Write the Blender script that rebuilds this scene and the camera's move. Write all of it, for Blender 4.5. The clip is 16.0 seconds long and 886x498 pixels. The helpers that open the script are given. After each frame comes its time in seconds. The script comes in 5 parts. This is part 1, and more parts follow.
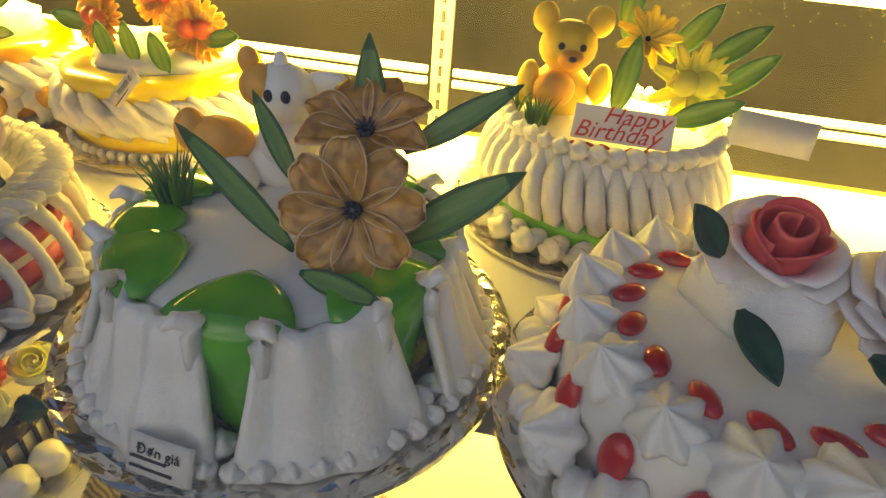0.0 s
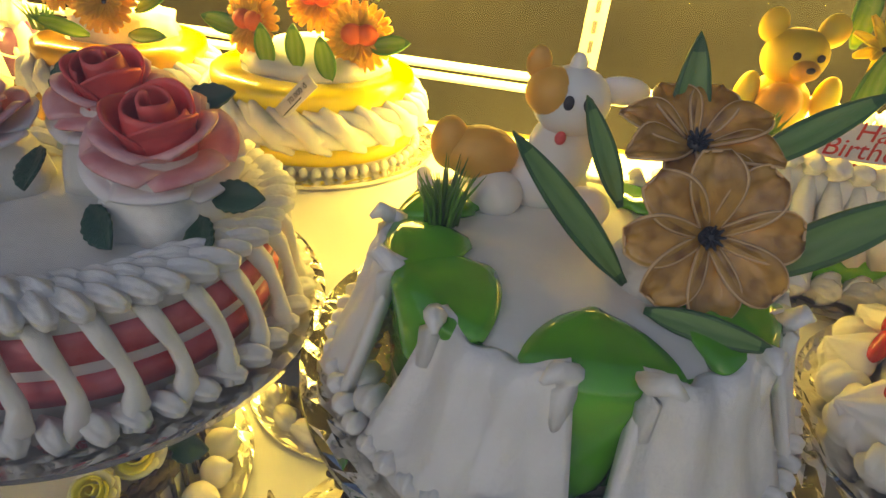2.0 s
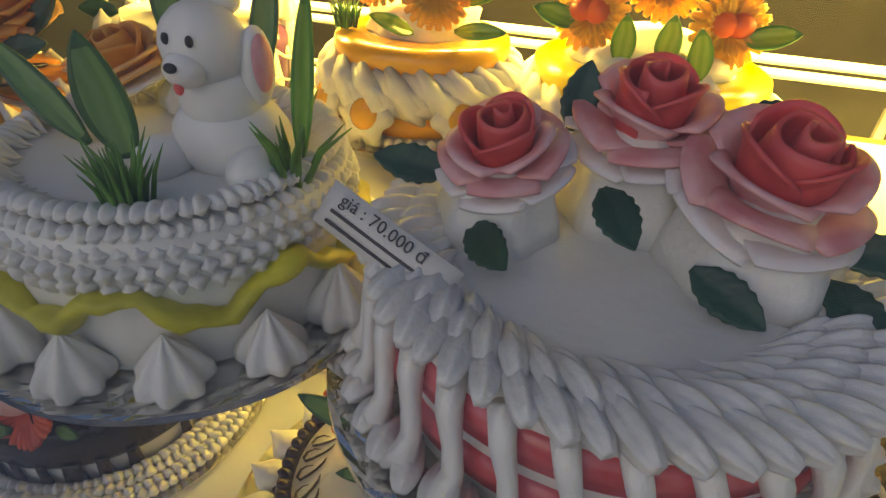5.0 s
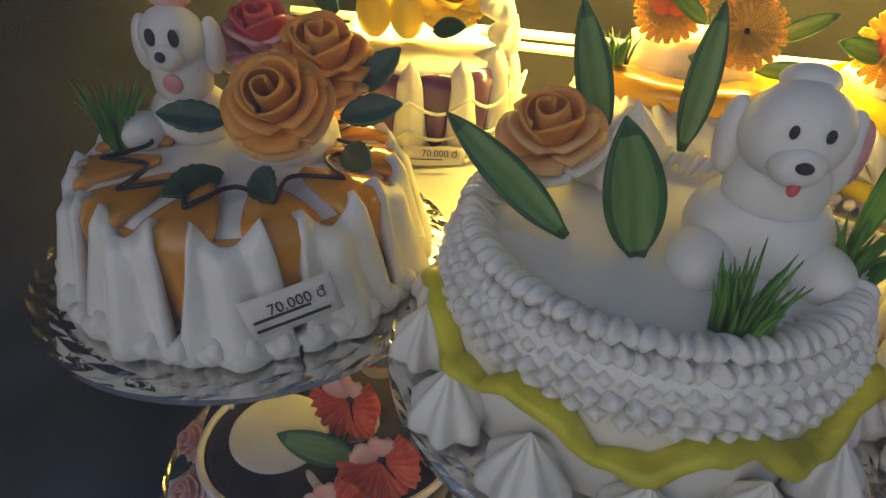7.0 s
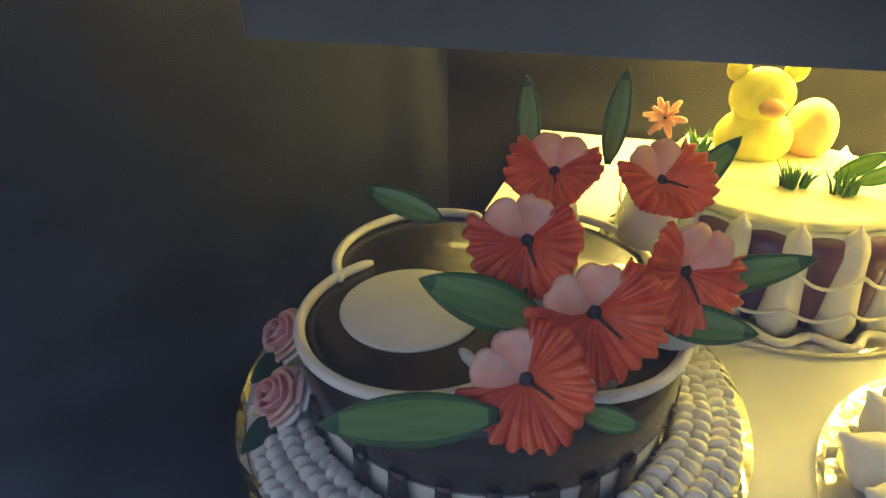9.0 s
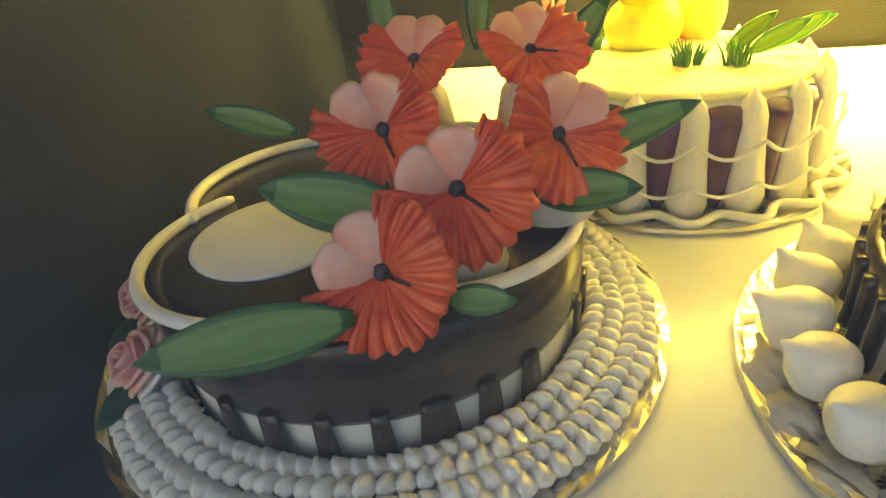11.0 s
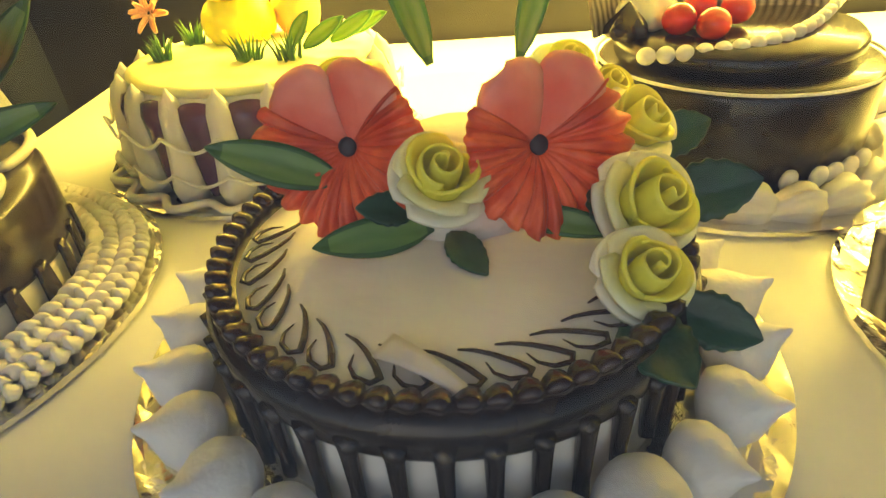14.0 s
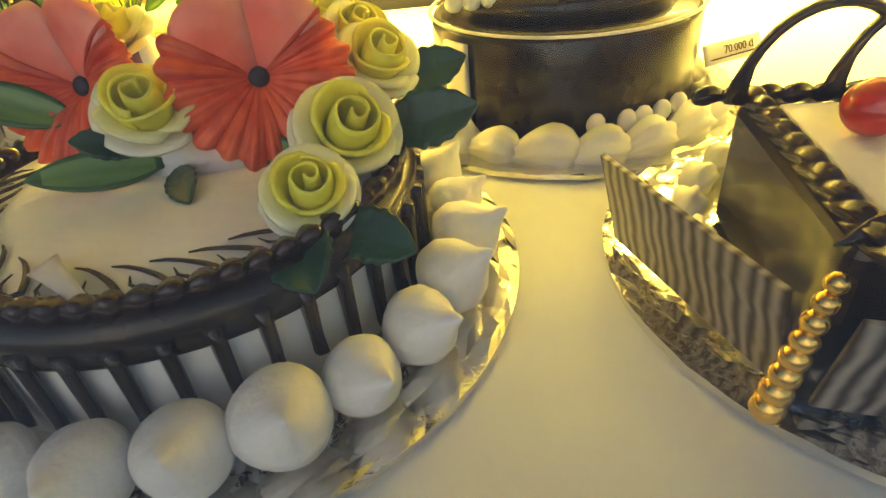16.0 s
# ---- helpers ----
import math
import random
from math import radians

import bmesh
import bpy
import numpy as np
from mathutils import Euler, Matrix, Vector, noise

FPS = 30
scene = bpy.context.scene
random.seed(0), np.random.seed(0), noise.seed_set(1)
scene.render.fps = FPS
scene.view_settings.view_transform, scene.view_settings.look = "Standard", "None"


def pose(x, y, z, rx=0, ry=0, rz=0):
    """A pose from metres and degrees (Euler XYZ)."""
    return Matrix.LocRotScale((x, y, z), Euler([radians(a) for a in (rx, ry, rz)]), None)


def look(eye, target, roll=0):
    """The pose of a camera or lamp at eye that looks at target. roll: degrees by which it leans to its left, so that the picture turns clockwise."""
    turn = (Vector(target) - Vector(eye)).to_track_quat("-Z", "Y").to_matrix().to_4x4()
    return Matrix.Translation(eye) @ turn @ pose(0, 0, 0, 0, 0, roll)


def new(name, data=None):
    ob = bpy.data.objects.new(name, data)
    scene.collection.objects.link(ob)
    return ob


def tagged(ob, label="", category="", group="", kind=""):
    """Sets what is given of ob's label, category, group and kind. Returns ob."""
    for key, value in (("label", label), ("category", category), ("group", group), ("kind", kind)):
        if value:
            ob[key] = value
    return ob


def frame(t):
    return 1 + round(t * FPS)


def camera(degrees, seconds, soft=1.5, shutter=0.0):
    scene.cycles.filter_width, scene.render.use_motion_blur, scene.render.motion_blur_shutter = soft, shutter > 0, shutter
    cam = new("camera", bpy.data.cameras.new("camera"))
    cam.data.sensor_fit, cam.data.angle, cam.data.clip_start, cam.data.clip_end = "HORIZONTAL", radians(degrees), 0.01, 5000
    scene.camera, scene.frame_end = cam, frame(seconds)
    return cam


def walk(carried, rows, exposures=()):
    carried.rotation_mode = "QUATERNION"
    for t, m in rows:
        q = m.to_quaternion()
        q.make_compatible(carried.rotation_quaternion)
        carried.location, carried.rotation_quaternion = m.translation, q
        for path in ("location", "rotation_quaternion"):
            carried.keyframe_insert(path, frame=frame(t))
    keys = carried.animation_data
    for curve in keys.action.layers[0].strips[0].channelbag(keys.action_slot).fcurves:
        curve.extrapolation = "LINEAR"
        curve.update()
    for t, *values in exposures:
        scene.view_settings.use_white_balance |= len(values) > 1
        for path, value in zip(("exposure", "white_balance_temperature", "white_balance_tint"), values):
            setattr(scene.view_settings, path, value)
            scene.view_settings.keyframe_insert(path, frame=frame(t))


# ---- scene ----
cam = camera(75.0, 16.0, soft=1.4)
PATH = [
    (0, (0.083, 0.024, 1.399), (-0.164, 1.676, 0.298), 5.1),
    (0.5, (0.021, 0.022, 1.39), (-0.227, 1.716, 0.355), 5.2),
    (1, (-0.025, 0.01, 1.376), (-0.242, 1.732, 0.381), 6.2),
    (1.5, (-0.05, 0.008, 1.375), (-0.217, 1.727, 0.367), 6.4),
    (2, (-0.073, 0.033, 1.368), (-0.33, 1.716, 0.319), 5.8),
    (2.5, (-0.103, 0.04, 1.359), (-0.455, 1.688, 0.281), 4.6),
    (3, (-0.16, 0.041, 1.352), (-0.564, 1.666, 0.257), 5.5),
    (3.2, (-0.171, 0.039, 1.354), (-0.665, 1.639, 0.26), 2.1),
    (3.5, (-0.192, 0.051, 1.351), (-0.761, 1.627, 0.258), -0.0),
    (4, (-0.214, 0.049, 1.351), (-0.907, 1.591, 0.282), -2.3),
    (4.2, (-0.232, 0.055, 1.343), (-0.875, 1.608, 0.258), -1.0),
    (6.3, (-0.457, 0.026, 1.358), (-0.757, 1.658, 0.241), 2.7),
    (6.5, (-0.478, 0.031, 1.356), (-0.792, 1.658, 0.236), 2.3),
    (7, (-0.552, 0.04, 1.354), (-0.908, 1.659, 0.235), 2.9),
    (7.5, (-0.61, 0.063, 1.337), (-0.973, 1.695, 0.24), 2.5),
    (8, (-0.651, 0.075, 1.316), (-1.03, 1.719, 0.243), 2.4),
    (8.2, (-0.659, 0.072, 1.297), (-1.046, 1.729, 0.245), 3.1),
    (8.5, (-0.638, 0.062, 1.217), (-1.234, 1.704, 0.249), 0.1),
    (10.8, (-0.609, 0.089, 1.114), (-1.059, 1.744, 0.086), -6.7),
    (11, (-0.596, 0.087, 1.116), (-1.027, 1.74, 0.076), -6.9),
    (11.5, (-0.553, 0.085, 1.114), (-0.933, 1.732, 0.045), -7.0),
    (12, (-0.511, 0.085, 1.117), (-0.752, 1.733, 0.009), -6.0),
    (12.5, (-0.461, 0.076, 1.124), (-0.602, 1.722, -0.003), -5.1),
    (13, (-0.417, 0.074, 1.127), (-0.519, 1.728, 0.008), -4.5),
    (13.5, (-0.395, 0.08, 1.12), (-0.454, 1.733, -0.004), -4.3),
    (14, (-0.386, 0.085, 1.113), (-0.451, 1.742, -0.005), -4.4),
    (14.5, (-0.38, 0.084, 1.108), (-0.51, 1.738, -0.01), -5.5),
    (15, (-0.36, 0.077, 1.101), (-0.494, 1.723, -0.028), -6.3),
    (15.5, (-0.322, 0.069, 1.098), (-0.445, 1.716, -0.03), -6.7),
    (16, (-0.278, 0.069, 1.086), (-0.361, 1.711, -0.052), -6.0),
]
EXPOSURES = [(0, 0.54, 7700, 13), (1.5, 0.52, 7700, 13), (3.0, 0.46, 7700, 16), (4.2, 0.44, 7700, 16), (6.3, 0.44, 7500, 14), (7.5, 0.46, 7200, 14), (8.7, 0.48, 6100, 15), (10.8, 1.04, 7500, 4), (12.5, 0.88, 7900, 6), (16, 0.78, 7800, 7)]
walk(cam, [(t, look(eye, target, roll)) for t, eye, target, roll in PATH], EXPOSURES)

LAMP = (1.0, 0.75, 0.15)      # warm tubes
TOP_W, LOW_W, SKY = 20.0, 15.5, 0.074

# ---- light ----
world = bpy.data.worlds.new("sky")
scene.world = world
world.use_nodes = True
wn = world.node_tree
sky = wn.nodes.new("ShaderNodeTexSky")
sky.sky_type, sky.sun_disc = "NISHITA", False
sky.ozone_density = 4.0
sky.sun_elevation, sky.sun_rotation = radians(35), radians(200)
wn.links.new(sky.outputs["Color"], wn.nodes["Background"].inputs["Color"])
wn.nodes["Background"].inputs["Strength"].default_value = SKY

UP, LOW = 1.152, 0.932        # tops of the two shelves


def strip_light(name, x0, x1, y, z, energy, width, tilt=0):
    la = bpy.data.lights.new(name, "AREA")
    la.shape, la.size, la.size_y, la.energy, la.color = "RECTANGLE", x1 - x0, width, energy, LAMP
    ob = new(name, la)
    ob.matrix_world = pose((x0 + x1) / 2, y, z, tilt, 0, 0)
    return ob


strip_light("tube_light", -0.80, 0.75, 0.60, 1.326, TOP_W, 0.02, 14)
strip_light("shelf_light", -0.62, 0.75, 0.615, 1.118, LOW_W, 0.02, 14)

# ---- materials ----


def mat(name, col, rough=0.5, var=0.1, grain=60.0, bump=0.15, metal=0.0, sss=0.0, coat=0.0, col2=None, relief=400.0, spec=0.5):
    m = bpy.data.materials.new(name)
    m.use_nodes = True
    t = m.node_tree
    p = t.nodes["Principled BSDF"]
    co = t.nodes.new("ShaderNodeTexCoord")
    n1 = t.nodes.new("ShaderNodeTexNoise")
    n1.inputs["Scale"].default_value, n1.inputs["Detail"].default_value = grain, 5
    n2 = t.nodes.new("ShaderNodeTexNoise")
    n2.inputs["Scale"].default_value, n2.inputs["Detail"].default_value = relief, 4
    mix = t.nodes.new("ShaderNodeMix")
    mix.data_type = "RGBA"
    mix.inputs["A"].default_value = (*[c * (1 - var) for c in col], 1)
    mix.inputs["B"].default_value = (*(col2 or [min(1, c * (1 + var)) for c in col]), 1)
    ramp = t.nodes.new("ShaderNodeMapRange")
    ramp.inputs["From Min"].default_value, ramp.inputs["From Max"].default_value = 0.35, 0.65
    for n in (n1, n2):
        t.links.new(co.outputs["Object"], n.inputs["Vector"])
    t.links.new(n1.outputs["Fac"], ramp.inputs["Value"])
    t.links.new(ramp.outputs["Result"], mix.inputs["Factor"])
    t.links.new(mix.outputs["Result"], p.inputs["Base Color"])
    bp = t.nodes.new("ShaderNodeBump")
    bp.inputs["Strength"].default_value, bp.inputs["Distance"].default_value = bump, 0.002
    t.links.new(n2.outputs["Fac"], bp.inputs["Height"])
    t.links.new(bp.outputs["Normal"], p.inputs["Normal"])
    p.inputs["Roughness"].default_value, p.inputs["Metallic"].default_value = rough, metal
    p.inputs["Specular IOR Level"].default_value = spec
    p.inputs["Coat Weight"].default_value = coat
    if sss:
        p.inputs["Subsurface Weight"].default_value = sss
        p.inputs["Subsurface Radius"].default_value = (0.004, 0.003, 0.002)
        p.inputs["Subsurface Scale"].default_value = 1.0
    return m


def striped(name, a, b, scale, rough=0.4, distort=4.0, axis="X", bands="BANDS", sss=0.0, rings="Z"):
    m = mat(name, a, rough, 0.05, sss=sss)
    t = m.node_tree
    w = t.nodes.new("ShaderNodeTexWave")
    w.wave_type, w.bands_direction = bands, axis
    w.rings_direction = rings
    w.inputs["Scale"].default_value, w.inputs["Distortion"].default_value, w.inputs["Detail"].default_value = scale, distort, 2
    w.inputs["Detail Scale"].default_value = 1.0
    mix = t.nodes.new("ShaderNodeMix")
    mix.data_type = "RGBA"
    mix.inputs["A"].default_value, mix.inputs["B"].default_value = (*a, 1), (*b, 1)
    t.links.new(t.nodes["Texture Coordinate"].outputs["Object"], w.inputs["Vector"])
    t.links.new(w.outputs["Fac"], mix.inputs["Factor"])
    t.links.new(mix.outputs["Result"], t.nodes["Principled BSDF"].inputs["Base Color"])
    return m


CREAM = mat("whipped cream", (0.80, 0.78, 0.73), 0.45, 0.07, 40, 0.5, sss=0.2, relief=230)
CREAM2 = mat("soft cream top", (0.80, 0.78, 0.72), 0.5, 0.08, 25, 0.25, sss=0.2, relief=150)
GREEN = mat("green jelly", (0.10, 0.42, 0.02), 0.08, 0.2, 30, 0.02, coat=0.6, sss=0.1)
LIME = mat("green band jelly", (0.16, 0.55, 0.04), 0.12, 0.2, 30, 0.05, coat=0.5)
YELLOW = mat("yellow glaze", (0.85, 0.66, 0.03), 0.25, 0.15, 25, 0.08, coat=0.3)
YOLK = mat("yolk glaze", (0.85, 0.42, 0.03), 0.2, 0.2, 25, 0.08, coat=0.4)
LIMEY = mat("lime yellow icing", (0.60, 0.54, 0.03), 0.4, 0.25, 60, 0.3)
ORANGE = mat("orange jelly", (0.72, 0.30, 0.03), 0.15, 0.2, 30, 0.05, coat=0.5)
PINKBAND = mat("red jelly band", (0.80, 0.09, 0.09), 0.2, 0.25, 40, 0.1, coat=0.4, col2=(0.85, 0.22, 0.25))
RED = mat("red syrup", (0.55, 0.01, 0.01), 0.08, 0.2, 40, 0.02, coat=0.7)
CHOC = mat("chocolate glaze", (0.026, 0.016, 0.010), 0.27, 0.3, 40, 0.04, coat=0.25)
CHOCLINE = mat("piped chocolate", (0.035, 0.016, 0.01), 0.22, 0.3, 80, 0.1, coat=0.3)
NAVY = mat("dark icing line", (0.012, 0.012, 0.02), 0.3, 0.2, 80, 0.1)
PURPLE = mat("purple jelly", (0.10, 0.03, 0.10), 0.2, 0.3, 50, 0.05, coat=0.4)
CARAMEL = mat("caramel petal", (0.32, 0.135, 0.015), 0.26, 0.25, 110, 0.3, sss=0.2, col2=(0.62, 0.33, 0.06), coat=0.35)
CARAMELRIM = mat("caramel rim", (0.66, 0.42, 0.2), 0.35, 0.1)
CORAL = mat("coral petal", (0.72, 0.065, 0.018), 0.40, 0.2, 60, 0.3, sss=0.2, col2=(0.88, 0.17, 0.06))
CORALPINK = mat("coral pink petal", (0.82, 0.17, 0.11), 0.5, 0.12, 30, 0.15, sss=0.3, col2=(0.87, 0.38, 0.30))
PALEPINK = mat("pale pink petal", (0.84, 0.36, 0.27), 0.5, 0.12, 45, 0.15, sss=0.3, col2=(0.87, 0.58, 0.50))
ROSERED = mat("rose red petal", (0.74, 0.10, 0.09), 0.45, 0.12, 80, 0.15, sss=0.25)
ROSEPINK = mat("rose pink petal", (0.82, 0.30, 0.30), 0.5, 0.15, 60, 0.15, sss=0.25, col2=(0.86, 0.52, 0.50))
ROSECREAM = mat("cream white petal", (0.82, 0.79, 0.62), 0.5, 0.06, 60, 0.15, sss=0.3)
ROSEWHITE = mat("white petal", (0.80, 0.74, 0.72), 0.5, 0.05, 60, 0.15, sss=0.3)
BUTTER = mat("butter yellow petal", (0.88, 0.81, 0.10), 0.45, 0.12, 80, 0.15, sss=0.25)
PALEYEL = mat("pale yellow petal", (0.88, 0.84, 0.36), 0.5, 0.1, 45, 0.15, sss=0.25, col2=(0.84, 0.82, 0.52))
AMBER = mat("amber petal", (0.78, 0.34, 0.06), 0.45, 0.12, 80, 0.15, sss=0.25)
PEACH = mat("peach petal", (0.82, 0.46, 0.17), 0.5, 0.12, 60, 0.15, sss=0.25)
GERB = striped("gerbera petal", (0.82, 0.28, 0.03), (0.85, 0.62, 0.10), 160, 0.45, 6, "X", sss=0.2)
HEART = mat("coral heart petal", (0.85, 0.16, 0.05), 0.4, 0.1, sss=0.2)
LEAF = striped("green sugar leaf", (0.11, 0.23, 0.05), (0.15, 0.28, 0.075), 55, 0.4, 3, "Y", sss=0.1)
LEAFEDGE = mat("dark green leaf edge", (0.030, 0.105, 0.022), 0.4, 0.25, 60, 0.2)
PODLEAF = striped("light green leaf", (0.19, 0.38, 0.03), (0.27, 0.45, 0.07), 60, 0.35, 3, "Y", sss=0.15)
PODEDGE = mat("green leaf edge", (0.09, 0.27, 0.03), 0.4, 0.25, 60, 0.2)
DARKLEAF = mat("dark rose leaf", (0.015, 0.06, 0.03), 0.35, 0.3, 60, 0.4, relief=250)
GRASS = mat("sugar grass", (0.10, 0.26, 0.03), 0.45, 0.3, 60, 0.1)
FIGURE = mat("white sugar figure", (0.82, 0.79, 0.74), 0.45, 0.05, 30, 0.08, sss=0.3)
FIGORANGE = mat("orange sugar figure", (0.80, 0.40, 0.06), 0.45, 0.12, 50, 0.1, sss=0.3)
FIGYELLOW = mat("yellow sugar figure", (0.86, 0.62, 0.06), 0.45, 0.1, 50, 0.1, sss=0.3)
INK = mat("ink", (0.03, 0.025, 0.03), 0.5, 0.1)
REDINK = mat("red icing script", (0.75, 0.06, 0.03), 0.4, 0.1)
PAPER = mat("paper", (0.72, 0.68, 0.62), 0.7, 0.05, 30, 0.05)
FOIL = mat("silver foil", (0.76, 0.74, 0.70), 0.13, 0.1, 30, 0.35, metal=1.0, relief=140)
GOLD = mat("gold bead", (0.85, 0.55, 0.16), 0.2, 0.1, 60, 0.05, metal=1.0)
CHERRY = mat("cherry skin", (0.62, 0.03, 0.015), 0.08, 0.25, 60, 0.02, coat=0.8)
ZEBRA = striped("striped chocolate plate", (0.05, 0.035, 0.025), (0.36, 0.31, 0.25), 50, 0.4, 4.0, "X")
SHELF = mat("white shelf laminate", (0.72, 0.73, 0.70), 0.22, 0.04, 6, 0.03, relief=60)
SHELFEDGE = mat("grey shelf edge", (0.16, 0.15, 0.13), 0.35, 0.15, 30, 0.05)
DARKWALL = mat("dark cabinet wall", (0.009, 0.0088, 0.0085), 0.45, 0.35, 5, 0.05, relief=40, col2=(0.020, 0.0185, 0.017), spec=0.16)
SIDEWALL = mat("dark side panel", (0.012, 0.014, 0.02), 0.6, 0.3, 5, 0.05, relief=40, spec=0.15)
STEEL = mat("slotted steel", (0.52, 0.50, 0.46), 0.35, 0.1, 40, 0.1, metal=0.7)
WHITEBAR = mat("white enamel bar", (0.78, 0.78, 0.74), 0.3, 0.05)
BRASS = mat("brass edging", (0.45, 0.36, 0.10), 0.3, 0.15, metal=0.8)
PAVE = mat("pavement", (0.26, 0.27, 0.29), 0.8, 0.3, 3, 0.3, relief=30)
TUBE = mat("lamp tube", (0.9, 0.9, 0.85), 0.4, 0.02)
TUBE.node_tree.nodes["Principled BSDF"].inputs["Emission Color"].default_value = (*LAMP, 1)
TUBE.node_tree.nodes["Principled BSDF"].inputs["Emission Strength"].default_value = 14.0

GLASS = bpy.data.materials.new("cabinet glass")
GLASS.use_nodes = True
gt = GLASS.node_tree
gt.nodes.remove(gt.nodes["Principled BSDF"])
gtr, ggl, gmx, gfr, gpw, gsc = (gt.nodes.new("ShaderNode" + k) for k in ("BsdfTransparent", "BsdfGlossy", "MixShader", "LayerWeight", "Math", "Math"))
ggl.inputs["Roughness"].default_value = 0.10
gpw.operation, gpw.inputs[1].default_value = "POWER", 4.0
gsc.operation, gsc.inputs[1].default_value, gsc.inputs[2].default_value = "MULTIPLY_ADD", 0.55, 0.08
gt.links.new(gfr.outputs["Facing"], gpw.inputs[0])
gt.links.new(gpw.outputs[0], gsc.inputs[0])
gt.links.new(gsc.outputs[0], gmx.inputs[0])
gt.links.new(gtr.outputs[0], gmx.inputs[1])
gt.links.new(ggl.outputs[0], gmx.inputs[2])
gt.links.new(gmx.outputs[0], gt.nodes["Material Output"].inputs["Surface"])

# ---- mesh helpers ----


def mesh(name, verts, faces, mats, slots=None, smooth=True):
    me = bpy.data.meshes.new(name)
    me.from_pydata([tuple(v) for v in verts], [], faces)
    for m in mats if isinstance(mats, (list, tuple)) else [mats]:
        me.materials.append(m)
    me.polygons.foreach_set("use_smooth", [smooth] * len(faces))
    if slots is not None:
        me.polygons.foreach_set("material_index", slots)
    me.update()
    return me


def put(name, me, parent=None, m=None, label=""):
    """Links a mesh as one object under a thing or a part."""
    ob = new(name, me)
    ob.parent = parent
    if m is not None:
        ob.matrix_basis = m
    return tagged(ob, label) if label else ob


ROW = Matrix.Identity(4)      # where the cake being built is moved, turned and sized to


def stand(old, spot, turn, size, level):
    """Moves what is built round old to spot, turned and sized, on a shelf."""
    global ROW
    ROW = Matrix.Translation((*spot, level)) @ Matrix.Rotation(radians(turn), 4, "Z") @ Matrix.Scale(size, 4) @ Matrix.Translation((-old[0], -old[1], -level))


def thing(name, loc, label, category, turn=0, group=""):
    ob = new(name)
    ob.empty_display_size = 0.02
    ob.matrix_basis = ROW @ pose(*loc, 0, 0, turn)
    return tagged(ob, label, category, group)


def lathe(name, prof, m, n=64, wave=0.0, lobes=0, twist=0.0, caps=True):
    """Turns a profile of (r, z) about z; wave and lobes flute it."""
    v, f = [], []
    k = len(prof)
    for j, (r, z) in enumerate(prof):
        for i in range(n):
            a = 2 * math.pi * i / n
            q = r * (1 + wave * math.cos(lobes * a + twist * j / k)) if lobes else r
            v.append((q * math.cos(a), q * math.sin(a), z))
    for j in range(k - 1):
        for i in range(n):
            i2 = (i + 1) % n
            f.append((j * n + i, j * n + i2, (j + 1) * n + i2, (j + 1) * n + i))
    if caps:
        f.append(tuple(range(n))[::-1])
        f.append(tuple((k - 1) * n + i for i in range(n)))
    return mesh(name, v, f, m)


def join(name, parts, mats):
    """Joins (mesh, matrix, slot) pieces into one mesh."""
    v, f, s = [], [], []
    for me, mx, slot in parts:
        o = len(v)
        v += [mx @ p.co for p in me.vertices]
        f += [tuple(o + i for i in p.vertices) for p in me.polygons]
        s += [slot] * len(me.polygons)
    return mesh(name, v, f, mats, s)


def tube(name, pts, radii, m, n=8, lobes=0, wave=0.0, flat=1.0):
    """A strand along points with a radius at each."""
    pts = [Vector(p) for p in pts]
    v, f = [], []
    up = Vector((0.13, 0.21, 0.97))
    for j, p in enumerate(pts):
        d = (pts[min(j + 1, len(pts) - 1)] - pts[max(j - 1, 0)]).normalized()
        x = d.cross(up)
        if x.length < 1e-4:
            x = d.cross(Vector((1, 0, 0)))
        x.normalize()
        y = x.cross(d)
        for i in range(n):
            a = 2 * math.pi * i / n
            r = radii[j] * (1 + wave * math.cos(lobes * a)) if lobes else radii[j]
            v.append(p + x * (r * math.cos(a)) + y * (r * math.sin(a) * flat))
    for j in range(len(pts) - 1):
        for i in range(n):
            i2 = (i + 1) % n
            f.append((j * n + i, j * n + i2, (j + 1) * n + i2, (j + 1) * n + i))
    f.append(tuple(range(n))[::-1])
    f.append(tuple((len(pts) - 1) * n + i for i in range(n)))
    return mesh(name, v, f, m)


def sheet(name, fn, nu, nv, th, m, back=None):
    """A curved sheet with thickness: fn(u, v) for u and v from 0 to 1."""
    g = np.array([[fn(i / nu, j / nv) for j in range(nv + 1)] for i in range(nu + 1)], float)
    du = np.gradient(g, axis=0)
    dv = np.gradient(g, axis=1)
    nn = np.cross(du, dv)
    nn /= np.linalg.norm(nn, axis=2, keepdims=True) + 1e-12
    a, b = g + nn * th / 2, g - nn * th / 2
    w = nv + 1
    off = (nu + 1) * w
    v = [tuple(p) for p in a.reshape(-1, 3)] + [tuple(p) for p in b.reshape(-1, 3)]
    f, s = [], []
    for i in range(nu):
        for j in range(nv):
            q = (i * w + j, (i + 1) * w + j, (i + 1) * w + j + 1, i * w + j + 1)
            f += [q, tuple(off + k for k in q[::-1])]
            s += [0, 1 if back else 0]
    edge = [i * w for i in range(nu + 1)] + [nu * w + j for j in range(1, w)] + [i * w + nv for i in range(nu - 1, -1, -1)] + [j for j in range(nv - 1, 0, -1)]
    for p, q in zip(edge, edge[1:] + edge[:1]):
        f.append((q, p, off + p, off + q))
        s.append(0)
    return mesh(name, v, f, [m, back] if back else m, s)


